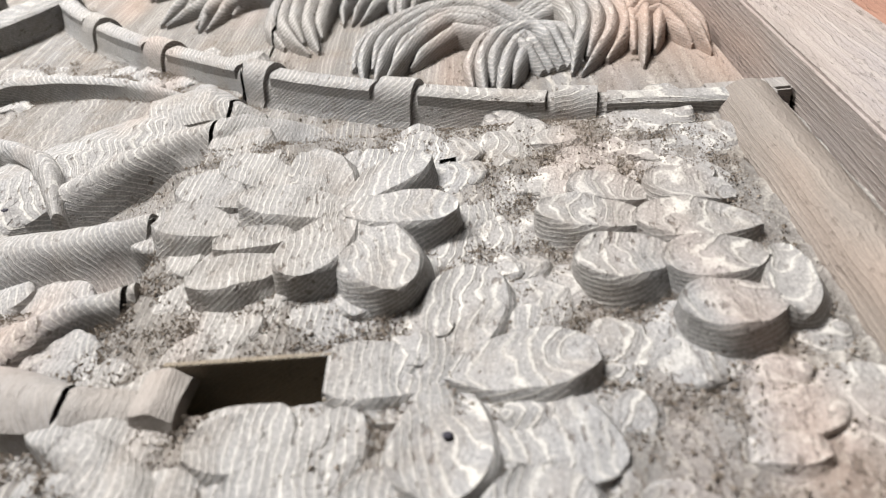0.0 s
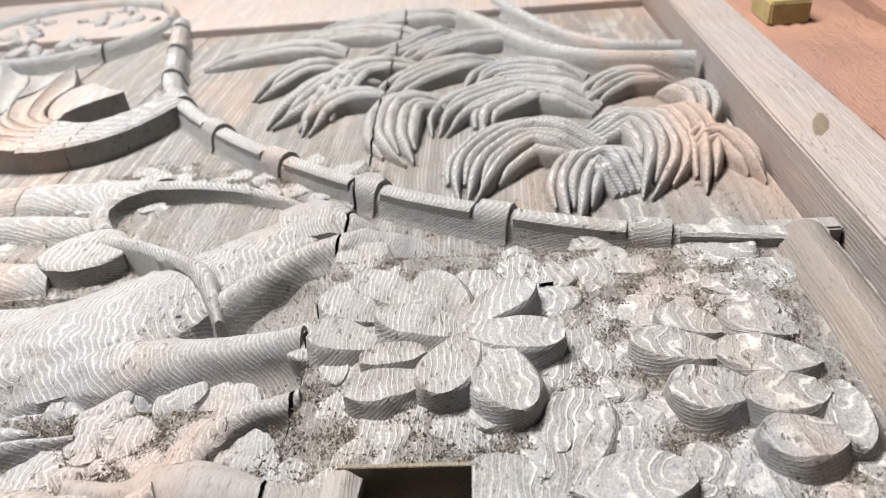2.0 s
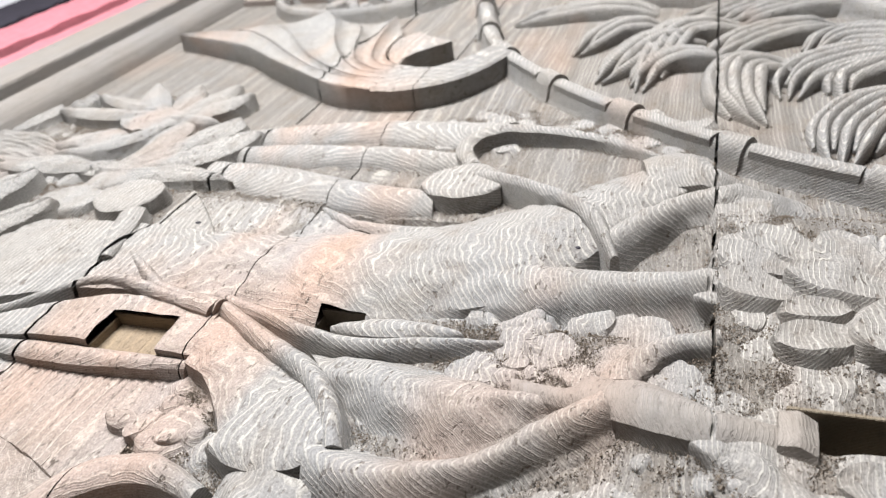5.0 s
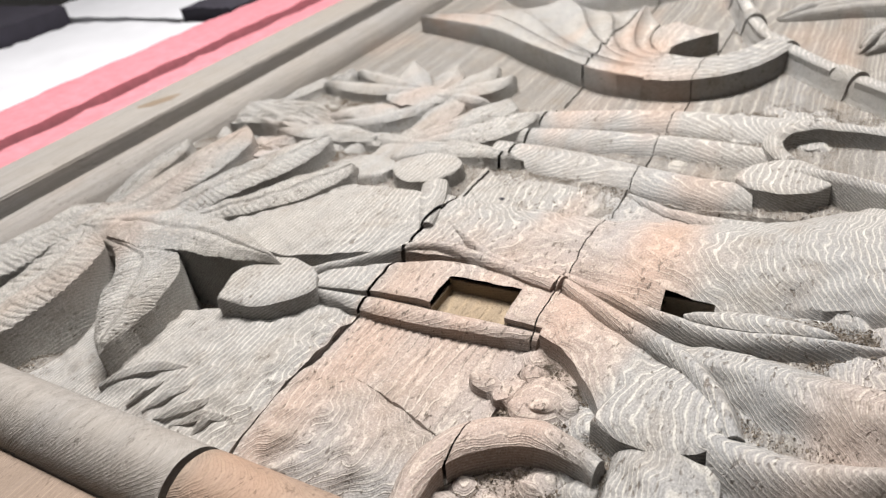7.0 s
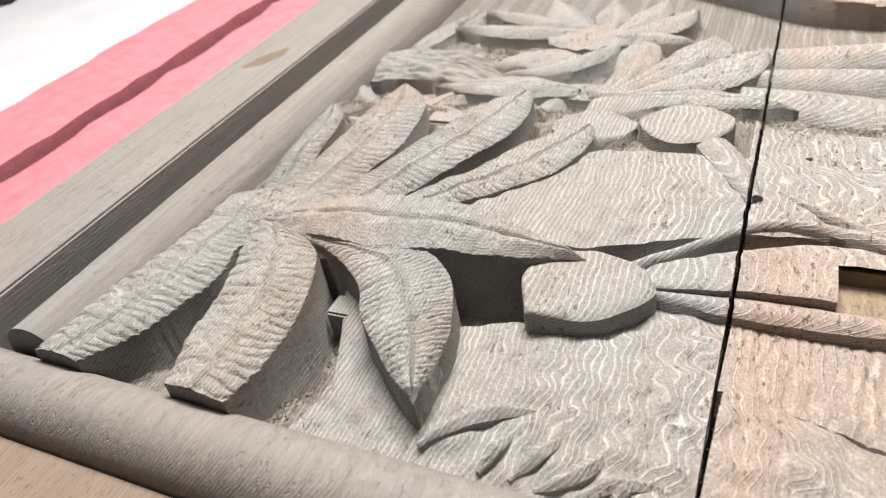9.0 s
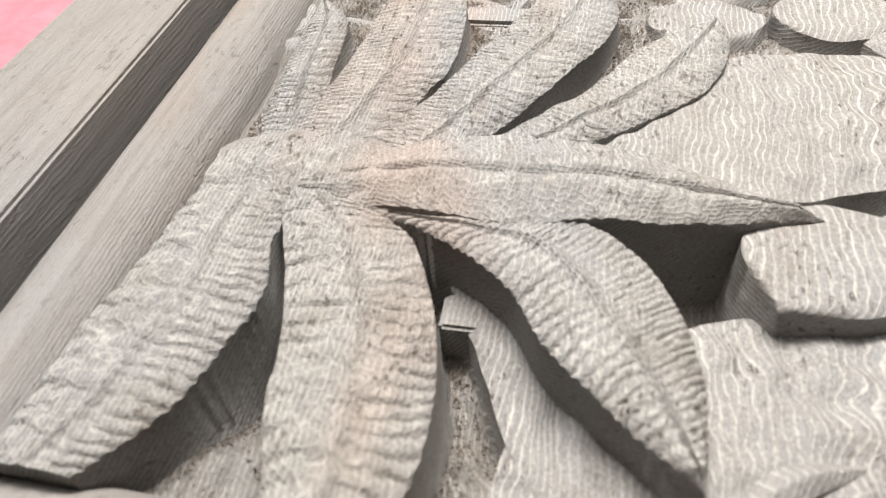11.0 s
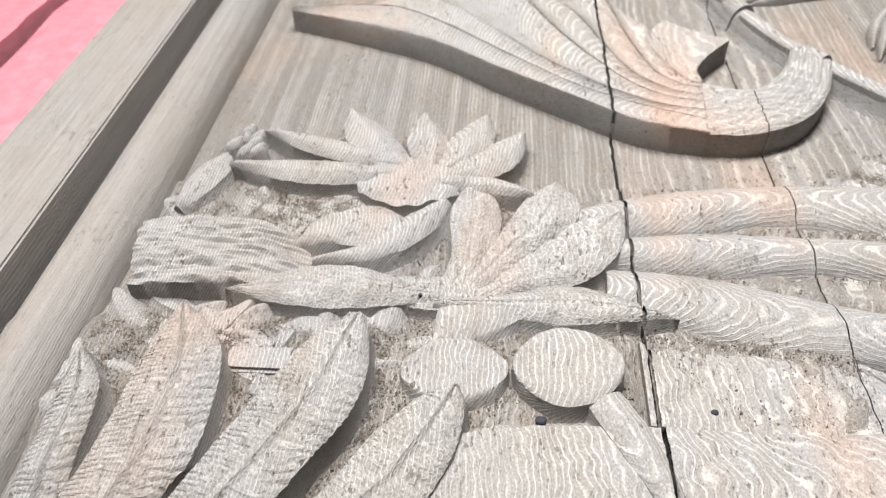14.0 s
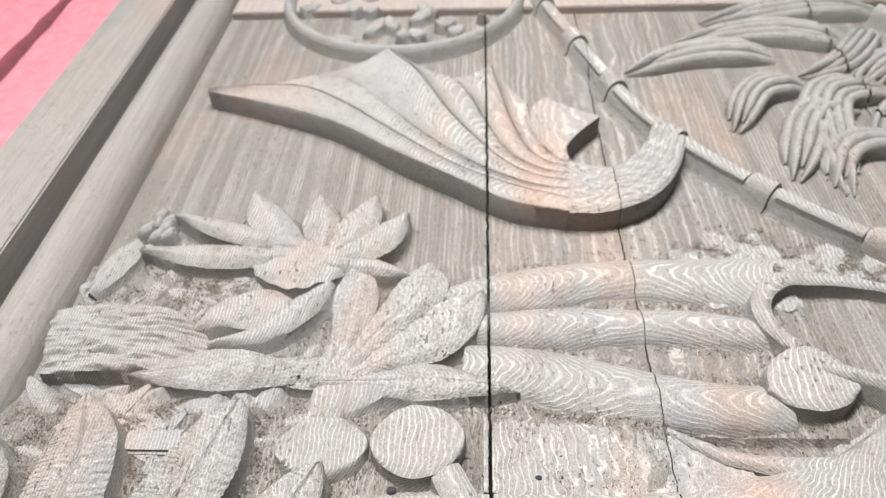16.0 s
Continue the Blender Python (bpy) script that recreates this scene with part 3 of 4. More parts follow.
ray([(-28, 126), (3, 136), (36, 143), (81, 148), (121, 149), (162, 150)], [(-26, 108), (2, 110), (34, 113), (57, 119), (83, 120), (133, 115), (152, 120)], [5.5, 6.5, 6.5, 5.5], "upper carved ray with wavy grain contours")
ray([(-10, 106), (2, 108), (33, 111), (79, 110), (112, 109), (146, 103)], [(-8, 90), (3, 87), (39, 86), (72, 88), (99, 88), (150, 84)], [5.5, 6.5, 6.5, 5.5], "middle carved ray with wavy grain contours")
ray([(-12, 86), (1, 85), (31, 81), (81, 68), (113, 62), (138, 61)], [(-14, 60), (15, 54), (40, 45), (63, 41), (82, 39), (111, 37), (142, 38)], [6, 7.5, 7.5, 6.5], "broad lower carved ray with wavy grain contours")
top_thing("carved_strip", ribbon([(76, 40), (94, 28), (112, 20), (150, 16)], [3, 7, 9, 12], [6, 8, 8, 9], 2, ns=40, nv=10), CARVED, "thin carved strip running into the trunk", "carved strip")
top_thing("carved_fan", loft([(2, 40), (30, 38), (70, 36), (110, 24)], [(2, 0), (40, -6), (96, -4), (122, 2)], [8.2, 8.2, 7.6, 7.0], 0.4, prof=flat, ns=180, nv=24, ripple=0.9, period=5.4, flare=2, rough=0.2), CARVED, "low ribbed carved ground between ray and trunk", "carved ground")
top_thing("carved_wedge", loft([(-3, 41), (14, 25), (36, 2)], [(-3, 2), (16, 0), (36, 0)], [11.5, 11, 9], 0.6, prof=flat, ns=50, nv=26, rough=0.4), CARVED, "flat carved wedge beside the open joint", "carved ground")
top_thing("carved_fan", loft([(1, -97), (43, -98), (81, -93)], [(0, -129), (42, -138), (80, -152)], [7.5, 6.5, 5.0], 0.4, prof=flat, ns=150, nv=24, ripple=0.8, period=4.2, flare=2, rough=0.2), CARVED, "low ribbed carved ground under the ledge", "carved ground")

# ---- heart leaf with hooked stem ----
hook = thing("heart_leaf", 150, 60, "heart-shaped carved leaf on a hooked stem", "carved leaf", "heart leaves")
part("blade", loft([(131, 55), (134, 67), (146, 78), (160, 80), (170, 71), (174, 58)], [(131, 54), (139, 46), (151, 43), (164, 46), (174, 55)], [13, 13.5, 13], 1.3, prof=flat, ns=50, nv=26), CARVED, hook)
part("stem", ribbon([(153, 80), (143, 96), (143, 110), (151, 122), (166, 128), (210, 124), (254, 106)], [9, 10, 11, 10, 8, 6, 3], [12, 13, 13, 12, 10, 8, 5], 2.0, ns=90, nv=12), CARVED, hook)
part("tendril", ribbon([(160, 68), (178, 60), (197, 48), (222, 30), (237, 2)], [9, 9, 9, 9, 4], [13, 16, 18, 17, 11], 3, ns=60, nv=10), CARVED, hook)

# ---- big trunk ----
trunk = thing("tree_carving", 120, 0, "broad carved tree trunk with flowing contour lines", "carved trunk")
part("trunk_body", cut_pocket(loft([(-128, -46), (-88, -14), (-66, -7), (-44, -4), (0, -1), (36, 0), (83, 3), (107, 11), (142, 18), (170, 32), (207, 58), (247, 93), (276, 101)],
                        [(-126, -66), (-92, -76), (-60, -80), (-25, -68), (8, -56), (44, -54), (78, -56), (110, -54), (140, -46), (186, -36), (212, -18), (226, 6), (244, 34), (262, 66)],
                        [16, 17.5, 17.5, 16, 13, 11, 9, 9, 9, 8, 5], [1.5, 1.5, 1.8, 2.6, 4.5, 6, 8, 9, 8, 6, 3], prof=dome, ns=190, nv=48, rough=0.6, flare=5), *PK_B), CARVED, trunk)
part("root", loft([(176, 4), (206, 0), (237, -4), (274, 0)], [(160, -38), (190, -36), (226, -29), (274, -17)], [7, 8, 8, 8], 7.0, prof=dome, ns=70, nv=26, rough=0.5, flare=7), CARVED, trunk)
part("branch", loft([(228, 24), (247, 48), (287, 78), (326, 71)], [(236, 4), (257, 36), (280, 51), (316, 56)], [8, 8, 7, -1.5], [7, 7, 6, 1], prof=dome, ns=60, nv=18, rough=0.5, flare=4), CARVED, trunk)
part("branch", loft([(240, 98), (262, 108), (290, 92)], [(246, 70), (270, 74), (292, 82)], [9, 9, -1], 4, prof=dome, ns=40, nv=14, rough=0.4), CARVED, trunk)


# ---- middle: strands, limbs and leaves below the trunk ----
heart = thing("heart_leaf", -48, -102, "heart-shaped carved leaf with tall dark sides", "carved leaf", "heart leaves")
part("blade", loft([(-67, -118), (-74, -98), (-68, -84), (-53, -78), (-37, -83)], [(-67, -118), (-45, -117), (-32, -108), (-25, -98), (-29, -88)], [14.5, 15.5, 15.5], 1.5, prof=flat, ns=54, nv=28, base=-20, flare=1.5), CARVED, heart)
part("stem", ribbon([(-40, -88), (-24, -74), (4, -53), (22, -50), (47, -56), (80, -63)], [6, 4, 5, 6, 7, 9], [14.5, 15.5, 17, 17.5, 17.5, 17.5], 2.2, ns=90, nv=10, flare=1.5), CARVED, heart)

plate = thing("carved_plate", 10, -78, "flat carved plate beside an open mortise", "carved plate")
part("plate_body", cut_pocket(loft([(-40, -84), (-9, -70), (28, -58), (82, -60)], [(-32, -93), (0, -89), (40, -88), (84, -88)], [13, 15, 15.5, 15], 0.8, prof=flat, ns=90, nv=30, rough=0.4), *PK_C), CARVED, plate)
part("ledge", loft([(-30, -90), (4, -88), (42, -88), (84, -86)], [(-26, -95), (5, -99), (42, -98), (83, -93)], [10, 11, 11, 10], 2.2, ns=90, nv=14, flare=1.2), CARVED, plate)
part("cord", ribbon([(6, -26), (26, -40), (49, -54), (82, -61)], [4, 6, 7, 9], [16.5, 17, 17.5, 17.5], 2.5, ns=60, nv=10, flare=1.5), CARVED, plate)

top_thing("carved_drape", loft([(2, -123), (28, -133), (49, -140), (78, -150)], [(0, -183), (30, -183), (50, -183), (70, -182)], [6.0, 5.5, 4.5, 2.5], [6, 6, 6, 4], prof=dome, ns=70, nv=44, rough=1.0, flare=3), CARVED, "warm orange-brown rounded carved drape", "carved drape")
top_thing("carved_drape", loft([(-128, -150), (-98, -122), (-66, -110), (-30, -95), (-1, -97)], [(-135, -185), (-90, -186), (-56, -186), (-25, -186), (-1, -186)], [-1, 2, 4, 6, 7], [1.5, 3, 4, 4, 4], prof=dome, ns=90, nv=40, rough=1.0, base=-20), CARVED, "grey rounded carved drape with crumbly lower edge", "carved drape")
grass = thing("carved_grass", -45, -168, "carved blades of grass beside the bottom moulding", "carved grass")
for r, t, w, b in (((-84, -176), (-50, -153), 8, 0.1), ((-52, -180), (-40, -160), 6, 0.0), ((-44, -181), (-26, -162), 6, -0.1), ((-34, -182), (-8, -170), 6, 0.1), ((-62, -180), (-56, -164), 5, 0.0), ((-22, -182), (-18, -168), 5, 0.0)):
    part("blade", leaf(r, t, w, top=(7, 10, 8), rise=2, bend=b, ripple=0.0, prof=ridge, base=-20), CARVED, grass)

top_thing("carved_arch", loft([(70, -186), (68, -166), (74, -151), (85, -141), (104, -135), (126, -141)], [(79, -184), (80, -166), (89, -155), (104, -147), (118, -147), (125, -150)], [14, 15, 16, 16, 15, 12], 2.5, ns=80, nv=14), CARVED, "curved carved arch crossed by an open joint", "carved arch")
top_thing("carved_round_leaf", loft([(117, -127), (120, -112), (129, -99), (141, -93), (152, -102), (158, -116)], [(117, -128), (130, -133), (143, -133), (154, -128), (158, -118)], [13, 14, 13.5], 2.2, prof=lambda v, s: 1 - abs(v) ** 3, ns=54, nv=30), CARVED, "broad round carved leaf with wavy contour lines", "carved leaf")
top_thing("carved_flow", loft([(82, -62), (115, -80), (140, -94), (150, -106)], [(84, -92), (97, -98), (114, -116), (122, -130)], [14, 13, 12, 11], [2.5, 3, 3, 3], prof=dome, ns=60, nv=30, rough=0.6), CARVED, "flowing carved fabric between cord and leaf", "carved drape")
vine = thing("carved_vine", 120, -70, "thin carved vine with two diverging strands", "carved vine")
part("strand", ribbon([(74, -52), (102, -60), (127, -67), (148, -69), (171, -64), (202, -55)], [8, 8, 7, 8, 7, 3], [14, 14, 13, 12, 11, 8], 3, ns=90, nv=10), CARVED, vine)
part("strand", ribbon([(80, -58), (112, -76), (136, -88), (152, -104), (161, -120)], [7, 9, 9, 9, 8], [15, 15, 15, 15, 13], 3, ns=80, nv=10), CARVED, vine)
part("pod", ribbon([(132, -60), (155, -57), (186, -54)], petal_widths(11, fat=0.4), [11, 12, 10], 2, ns=30, nv=10), CARVED, vine)
top_thing("carved_limb", loft([(128, -72), (155, -71), (183, -75), (217, -81)], [(146, -92), (170, -104), (203, -107), (228, -84)], [7, 8, 8, 9], [4, 8, 8, 4], ns=70, nv=28, rough=0.9, flare=4), CARVED, "thick carved limb with scaly bark", "carved limb", "carved limbs")
top_thing("carved_limb", loft([(152, -112), (181, -116), (206, -109), (221, -94), (240, -76)], [(156, -136), (177, -137), (200, -129), (223, -113), (247, -90)], [8, 8, 8, 9, 9], 8, ns=80, nv=24, rough=0.5, flare=3), CARVED, "curved carved limb rising to a fork", "carved limb", "carved limbs")
top_thing("carved_limb", loft([(128, -134), (130, -160), (131, -183)], [(160, -132), (163, -160), (164, -183)], [10, 11, 10], 5, ns=40, nv=24, rough=0.6), CARVED, "upright carved limb under the round leaf", "carved limb", "carved limbs")
top_thing("carved_limb", loft([(238, -74), (245, -58), (260, -45), (278, -35)], [(253, -70), (262, -55), (276, -47), (280, -44)], [11, 11, 11, 9], 3, ns=50, nv=14, rough=0.4), CARVED, "thin carved limb bending to the open joint", "carved limb", "carved limbs")
top_thing("carved_limb", loft([(210, -75), (230, -77), (238, -70), (258, -70), (277, -77), (296, -79)], [(212, -83), (231, -87), (246, -89), (267, -92), (289, -91), (302, -91)], [11, 12, 12, 11, 10], [1.2, 3.5, 3.5, 1.5], ns=80, nv=24, rough=0.2), MOULD, "smooth unsanded carved strap across the limbs", "carved limb", "carved limbs")
top_thing("carved_limb", loft([(290, -92), (304, -104), (318, -126), (322, -150)], [(278, -98), (290, -110), (300, -130), (304, -150)], [10, 10, 9, 8], 3, ns=50, nv=16, rough=0.5), CARVED, "carved limb running under the flower", "carved limb", "carved limbs")
top_thing("carved_ground_swell", loft([(170, -140), (200, -133), (240, -112), (276, -102)], [(166, -182), (200, -182), (240, -182), (276, -182)], [4, 6, 6, 5], 3, prof=dome, ns=60, nv=36, rough=1.0), CARVED, "low swelling carved ground below the limb", "carved ground")


# ---- right: two flowers and a cluster of round petals ----
def flower(name, x, y, label, petals, drop=2.6):
    ob = thing(name, x, y, label, "carved flower", "carved flowers")
    for i, (root, tip, w, top) in enumerate(petals):
        part("petal", cut_pocket(petal(root, tip, w, top=top - drop, rise=3.0, seed=i * 5.3 + x, rough=0.45, ns=44, nv=24, flare=1.8), *PK_A), CARVED, ob)
    return ob


flower("carved_flower", 339, -10, "raised carved flower of rounded petals with contour lines", [
    ((342, -11), (302, -1), 21, 15), ((338, -6), (320, 31), 22, 13), ((320, 10), (289, 31), 22, 12), ((339, -6), (365, 16), 21, 16),
    ((337, -13), (375, -21), 22, 17), ((340, -14), (327, -49), 23, 17), ((340, -15), (359, -57), 25, 17), ((305, -17), (276, -9), 21, 15),
    ((324, -19), (299, -27), 15, 14), ((325, -35), (296, -45), 19, 15), ((304, 1), (277, 15), 21, 13), ((302, -48), (280, -44), 18, 5),
    ((342, -57), (306, -50), 19, 8), ((297, -28), (278, -29), 15, 5)], drop=0.8)
flower("carved_flower", 370, -81, "carved five-petal flower beside a broken open mortise", [
    ((370, -79), (379, -42), 26, 14), ((369, -81), (407, -80), 23, 15), ((371, -83), (406, -112), 27, 13), ((370, -83), (368, -118), 26, 14),
    ((372, -80), (336, -79), 23, 14), ((366, -70), (334, -57), 21, 11), ((344, -66), (310, -57), 21, 11), ((330, -69), (296, -68), 14, 9),
    ((340, -96), (310, -100), 20, 13), ((353, -104), (322, -113), 22, 13), ((374, -112), (346, -118), 20, 13), ((389, -134), (388, -109), 26, 14),
    ((352, -140), (360, -120), 22, 12), ((420, -140), (412, -118), 22, 10), ((334, -136), (326, -118), 22, 11)], drop=3.6)
flower("petal_cluster", 435, -35, "cluster of overlapping round carved petals, some warm brown", [
    ((434, -13), (409, -5), 19, 14), ((430, -28), (397, -22), 20, 16), ((461, -32), (425, -29), 23, 15), ((460, -14), (433, -5), 21, 13),
    ((433, -45), (405, -50), 24, 17), ((457, -47), (428, -52), 22, 16), ((454, -68), (427, -71), 21, 17), ((463, -40), (456, -74), 14, 14),
    ((435, 14), (408, 17), 18, 10), ((461, 18), (432, 16), 18, 10), ((420, 30), (398, 37), 10, 8)], drop=1.5)


def low_carving(name, zone, count, size, height, label, seed, slim=1.0):
    """Shallow overlapping leaf and chip shapes that cover a ground; one body."""
    rng = random.Random(seed)
    total = bmesh.new()
    for i in range(count):
        x, y = rng.uniform(zone[0], zone[1]), rng.uniform(zone[2], zone[3])
        a, ln = rng.uniform(0, 6.28), rng.uniform(size * 0.8, size * 1.7)
        bm = petal((x, y), (x + ln * math.cos(a), y + ln * math.sin(a)), ln * rng.uniform(0.45, 0.85) * slim, top=ground(x, y) + rng.uniform(0.1, 1) * height * 0.7,
                   prof=rng.choice((dome, ridge, dish)), rise=rng.uniform(0.8, 1.8), ns=20, nv=11, rough=0.3, slit=False, flare=3.0, seed=i)
        me = bpy.data.meshes.new("chip")
        if zone[1] > 290:
            cut_pocket(cut_pocket(bm, *PK_A), *HOLES[0])
        bm.to_mesh(me)
        bm.free()
        total.from_mesh(me)
        bpy.data.meshes.remove(me)
    return top_thing(name, total, CARVED, label, "carved ground", kind="stuff")


low_carving("low_foliage", (284, 456, -170, 52), 260, 20, 2.2, "shallow crumbly carved foliage between the flowers", 3)
low_carving("low_foliage", (186, 250, -70, -38), 60, 14, 3, "shallow scaly carved foliage under the root", 4)
low_carving("low_foliage", (62, 108, -130, -98), 30, 13, 5, "rough shallow carved chips behind the arch", 5)
low_carving("low_foliage", (80, 124, -182, -152), 30, 12, 4, "rough shallow carved chips inside the arch", 6)
low_carving("low_foliage", (110, 270, 128, 165), 70, 16, 1.8, "shallow crumbly carved foliage below the rod", 7)
low_carving("low_foliage", (-225, -100, 8, 60), 60, 22, 0.8, "shallow carved strokes behind the leaves", 8, 0.4)
top_thing("carved_strip", ribbon([(-146, -106), (-128, -140), (-112, -182)], [12, 15, 14], [0, 1, 0], 2.5, base=-22, ns=50, nv=14, rough=0.6), CARVED, "low carved stem in the deep ground between leaves", "carved stem")
top_thing("carved_bar", box(-152, -126, -124, -112, -22, 2, 1.0), CARVED, "small cross bar bridging two carved leaves", "carved bar")
low_carving("low_foliage", (212, 236, -8, 34), 14, 13, 4, "small carved scraps in the trunk fork", 10)
low_carving("low_foliage", (-224, -110, 100, 146), 45, 20, 0.8, "shallow carved strokes round the log", 11, 0.4)
low_carving("low_foliage", (250, 275, -100, -50), 24, 13, 2.5, "shallow carved chips beside the open joint", 12)


# ---- open mortises ----
def mortise(rect, z, label, floor_z=-16, mat=RAW):
    x0, x1, y0, y1 = rect
    ob = thing("mortise", (x0 + x1) / 2, (y0 + y1) / 2, label, "mortise", "open mortises", z=-20)
    part("mortise_wall", box(x0 - 1, x1 + 1, y1, y1 + 1.6, -20, z - 0.5, 0.2), mat, ob)
    part("mortise_wall", box(x0 - 1, x1 + 1, y0 - 1.6, y0, -20, z - 6, 0.2), mat, ob)
    part("mortise_wall", box(x0 - 1.6, x0, y0, y1, -20, z - 3, 0.2), mat, ob)
    part("mortise_wall", box(x1, x1 + 1.6, y0, y1, -20, z - 2, 0.2), mat, ob)
    part("mortise_bottom", box(x0, x1, y0, y1, -20, floor_z, 0), mat, ob)


mortise(PK_A, 13, "long open mortise broken through the flower")
mortise(PK_B, 9, "small square open mortise in the trunk")
mortise(PK_C, 14.5, "open mortise with raw yellowish wood inside", 7.5, RAWPALE)
top_thing("split_block", loft([(296, -76), (301, -76), (307, -78)], [(295, -90), (300, -91), (306, -92)], [13, 14, 12], 0.6, prof=flat, ns=14, nv=10, rough=0.5), MOULD, "small split wood block beside the mortise", "wood block")

# ---- bound rod ----
ROD = [(44, 500), (75, 400), (107, 302), (140, 247), (182, 198), (228, 156), (296, 108), (361, 77), (424, 57), (494, 47)]
rod = thing("bound_rod", 228, 155, "long curved carved rod bound with collars", "carved rod")
part("rod_body", ribbon(ROD, [17, 17], [3, 3], 11, prof=roundbar, ns=170, nv=16, rough=0.12), CARVED, rod)
R = spline(ROD, 400)
length = np.r_[0, np.cumsum(np.linalg.norm(np.diff(R, axis=0), axis=1))]
whole = length[-1]


def along(d0, d1, n=6):
    at = np.linspace(d0, d1, n)
    return [(float(np.interp(q, length, R[:, 0])), float(np.interp(q, length, R[:, 1]))) for q in at]


d = whole - 73
stops = []
while d > 20:
    part("collar", ribbon(along(d - 8, d + 8), [20, 20], [3, 3], 14.0, prof=roundbar, ns=14, nv=16, rough=0.1), CARVED, rod)
    stops.append(d)
    d -= 74
for d in [whole + 2] + stops:
    if d - 65 > 0:
        part("strip", ribbon([(x - 0.8, y - 1.8) for x, y in along(d - 63, d - 11)], [10, 10], [13.4, 13.4], 1.6, base=4, prof=flat, ns=30, nv=8, rough=0.1, flare=0.2), CARVED, rod)
top_thing("corner_block", box(470, 502, 50, 60, -1, 13, 1.0), MOULD, "small carved block where rod and moulding meet", "carved block")

# ---- scroll ----
scroll = thing("carved_scroll", 0, 260, "large fluted carved scroll with a curled end", "carved scroll")
CRESTS = [
    [(-212, 322), (-149, 296), (-104, 273), (-61, 239), (-22, 212), (13, 189), (49, 180)],
    [(-213, 327), (-146, 327), (-108, 304), (-63, 262), (-23, 227), (13, 206), (50, 192)],
    [(-131, 343), (-104, 334), (-74, 298), (-39, 255), (-4, 223), (27, 206), (51, 201)],
    [(-78, 384), (-52, 345), (-29, 293), (-8, 255), (14, 226), (35, 213), (52, 210)],
    [(-26, 336), (-13, 312), (0, 271), (14, 238), (34, 221), (52, 217)],
    [(4, 356), (10, 315), (17, 274), (27, 241), (40, 228), (53, 224)],
    [(30, 299), (31, 274), (36, 247), (45, 233), (53, 230)],
]
for i, (a, b) in enumerate(zip(CRESTS[1:], CRESTS)):
    part("flute", loft(a, b, [12, 14, 15.4, 15.6], [4.4, 4.6, 3.8, 1.4], prof=scoop, base=-1, ns=110, nv=26, rough=0.2, flare=0.2, seed=i), CARVED, scroll)
part("nib", loft([(79, 281), (63, 262), (53, 245), (54, 231)], [(41, 307), (31, 288), (34, 257), (45, 233)], [15, 15.5, 15.5], 1.5, prof=scoop, ns=40, nv=18, rough=0.2, flare=0.2), CARVED, scroll)
part("tail", loft([(53, 231), (72, 225), (86, 227), (104, 248), (115, 274)], [(48, 180), (73, 181), (102, 195), (122, 222), (134, 255)], [15.6, 15.6, 15], 1.0, prof=flat, ns=70, nv=40, rough=0.2, flare=0.2, flutes=5, deep=0.55), CARVED, scroll)

top_thing("frame_crossbar", box(-233, 496, 470, 645, -1, 7, 1.0), STILE, "brown flat crossbar behind the medallion", "frame")

# ---- medallion ----
medal = thing("carved_medallion", -75, 495, "round carved medallion with a plain rim", "carved medallion")
ring = [(-75 + 106 * math.cos(a), 495 + 106 * math.sin(a)) for a in np.linspace(0.05, 2 * math.pi + 0.02, 30)]
part("rim", ribbon(ring, [11, 11], [9, 9], 6, ns=140, nv=12, rough=0.1), CARVED, medal)
low = random.Random(21)
for i in range(34):
    a, rr = low.uniform(0, 6.28), low.uniform(35, 92)
    c = (-75 + rr * math.cos(a), 495 + rr * math.sin(a))
    part("curl", petal(c, (c[0] + low.uniform(-20, 20), c[1] + low.uniform(-20, 20)), 13, top=9, prof=dome, rise=3, ns=22, nv=12), CARVED, medal)

# ---- locks of hair ----
mane = thing("carved_hair", 360, 230, "carved mass of curling hair locks", "carved hair")
LOCKS = [
    ([(412, 158), (374, 176), (346, 150), (336, 106)], 48), ([(424, 112), (412, 140), (395, 122), (390, 80)], 32), ([(412, 185), (440, 190), (447, 150), (428, 100)], 34),
    ([(464, 222), (472, 168), (459, 102)], 20), ([(456, 150), (482, 158), (493, 112)], 18), ([(326, 248), (292, 238), (288, 192), (304, 154)], 38),
    ([(300, 335), (246, 312), (228, 204)], 36), ([(424, 228), (372, 256), (326, 232), (316, 192)], 44), ([(230, 386), (162, 384), (106, 360)], 30),
    ([(240, 340), (200, 326), (174, 278)], 27), ([(264, 312), (228, 288), (198, 222)], 30), ([(284, 262), (242, 256), (221, 216)], 24),
    ([(300, 400), (230, 420), (150, 405)], 34), ([(360, 330), (300, 300), (262, 250)], 34), ([(420, 280), (360, 300), (330, 262)], 32),
    ([(480, 262), (440, 262), (404, 226)], 32), ([(380, 380), (320, 370), (270, 330)], 34), ([(470, 250), (486, 220), (476, 178)], 22),
    ([(340, 460), (260, 460), (180, 440)], 36), ([(320, 420), (280, 370), (238, 352)], 26), ([(400, 250), (352, 224), (346, 190)], 24)]
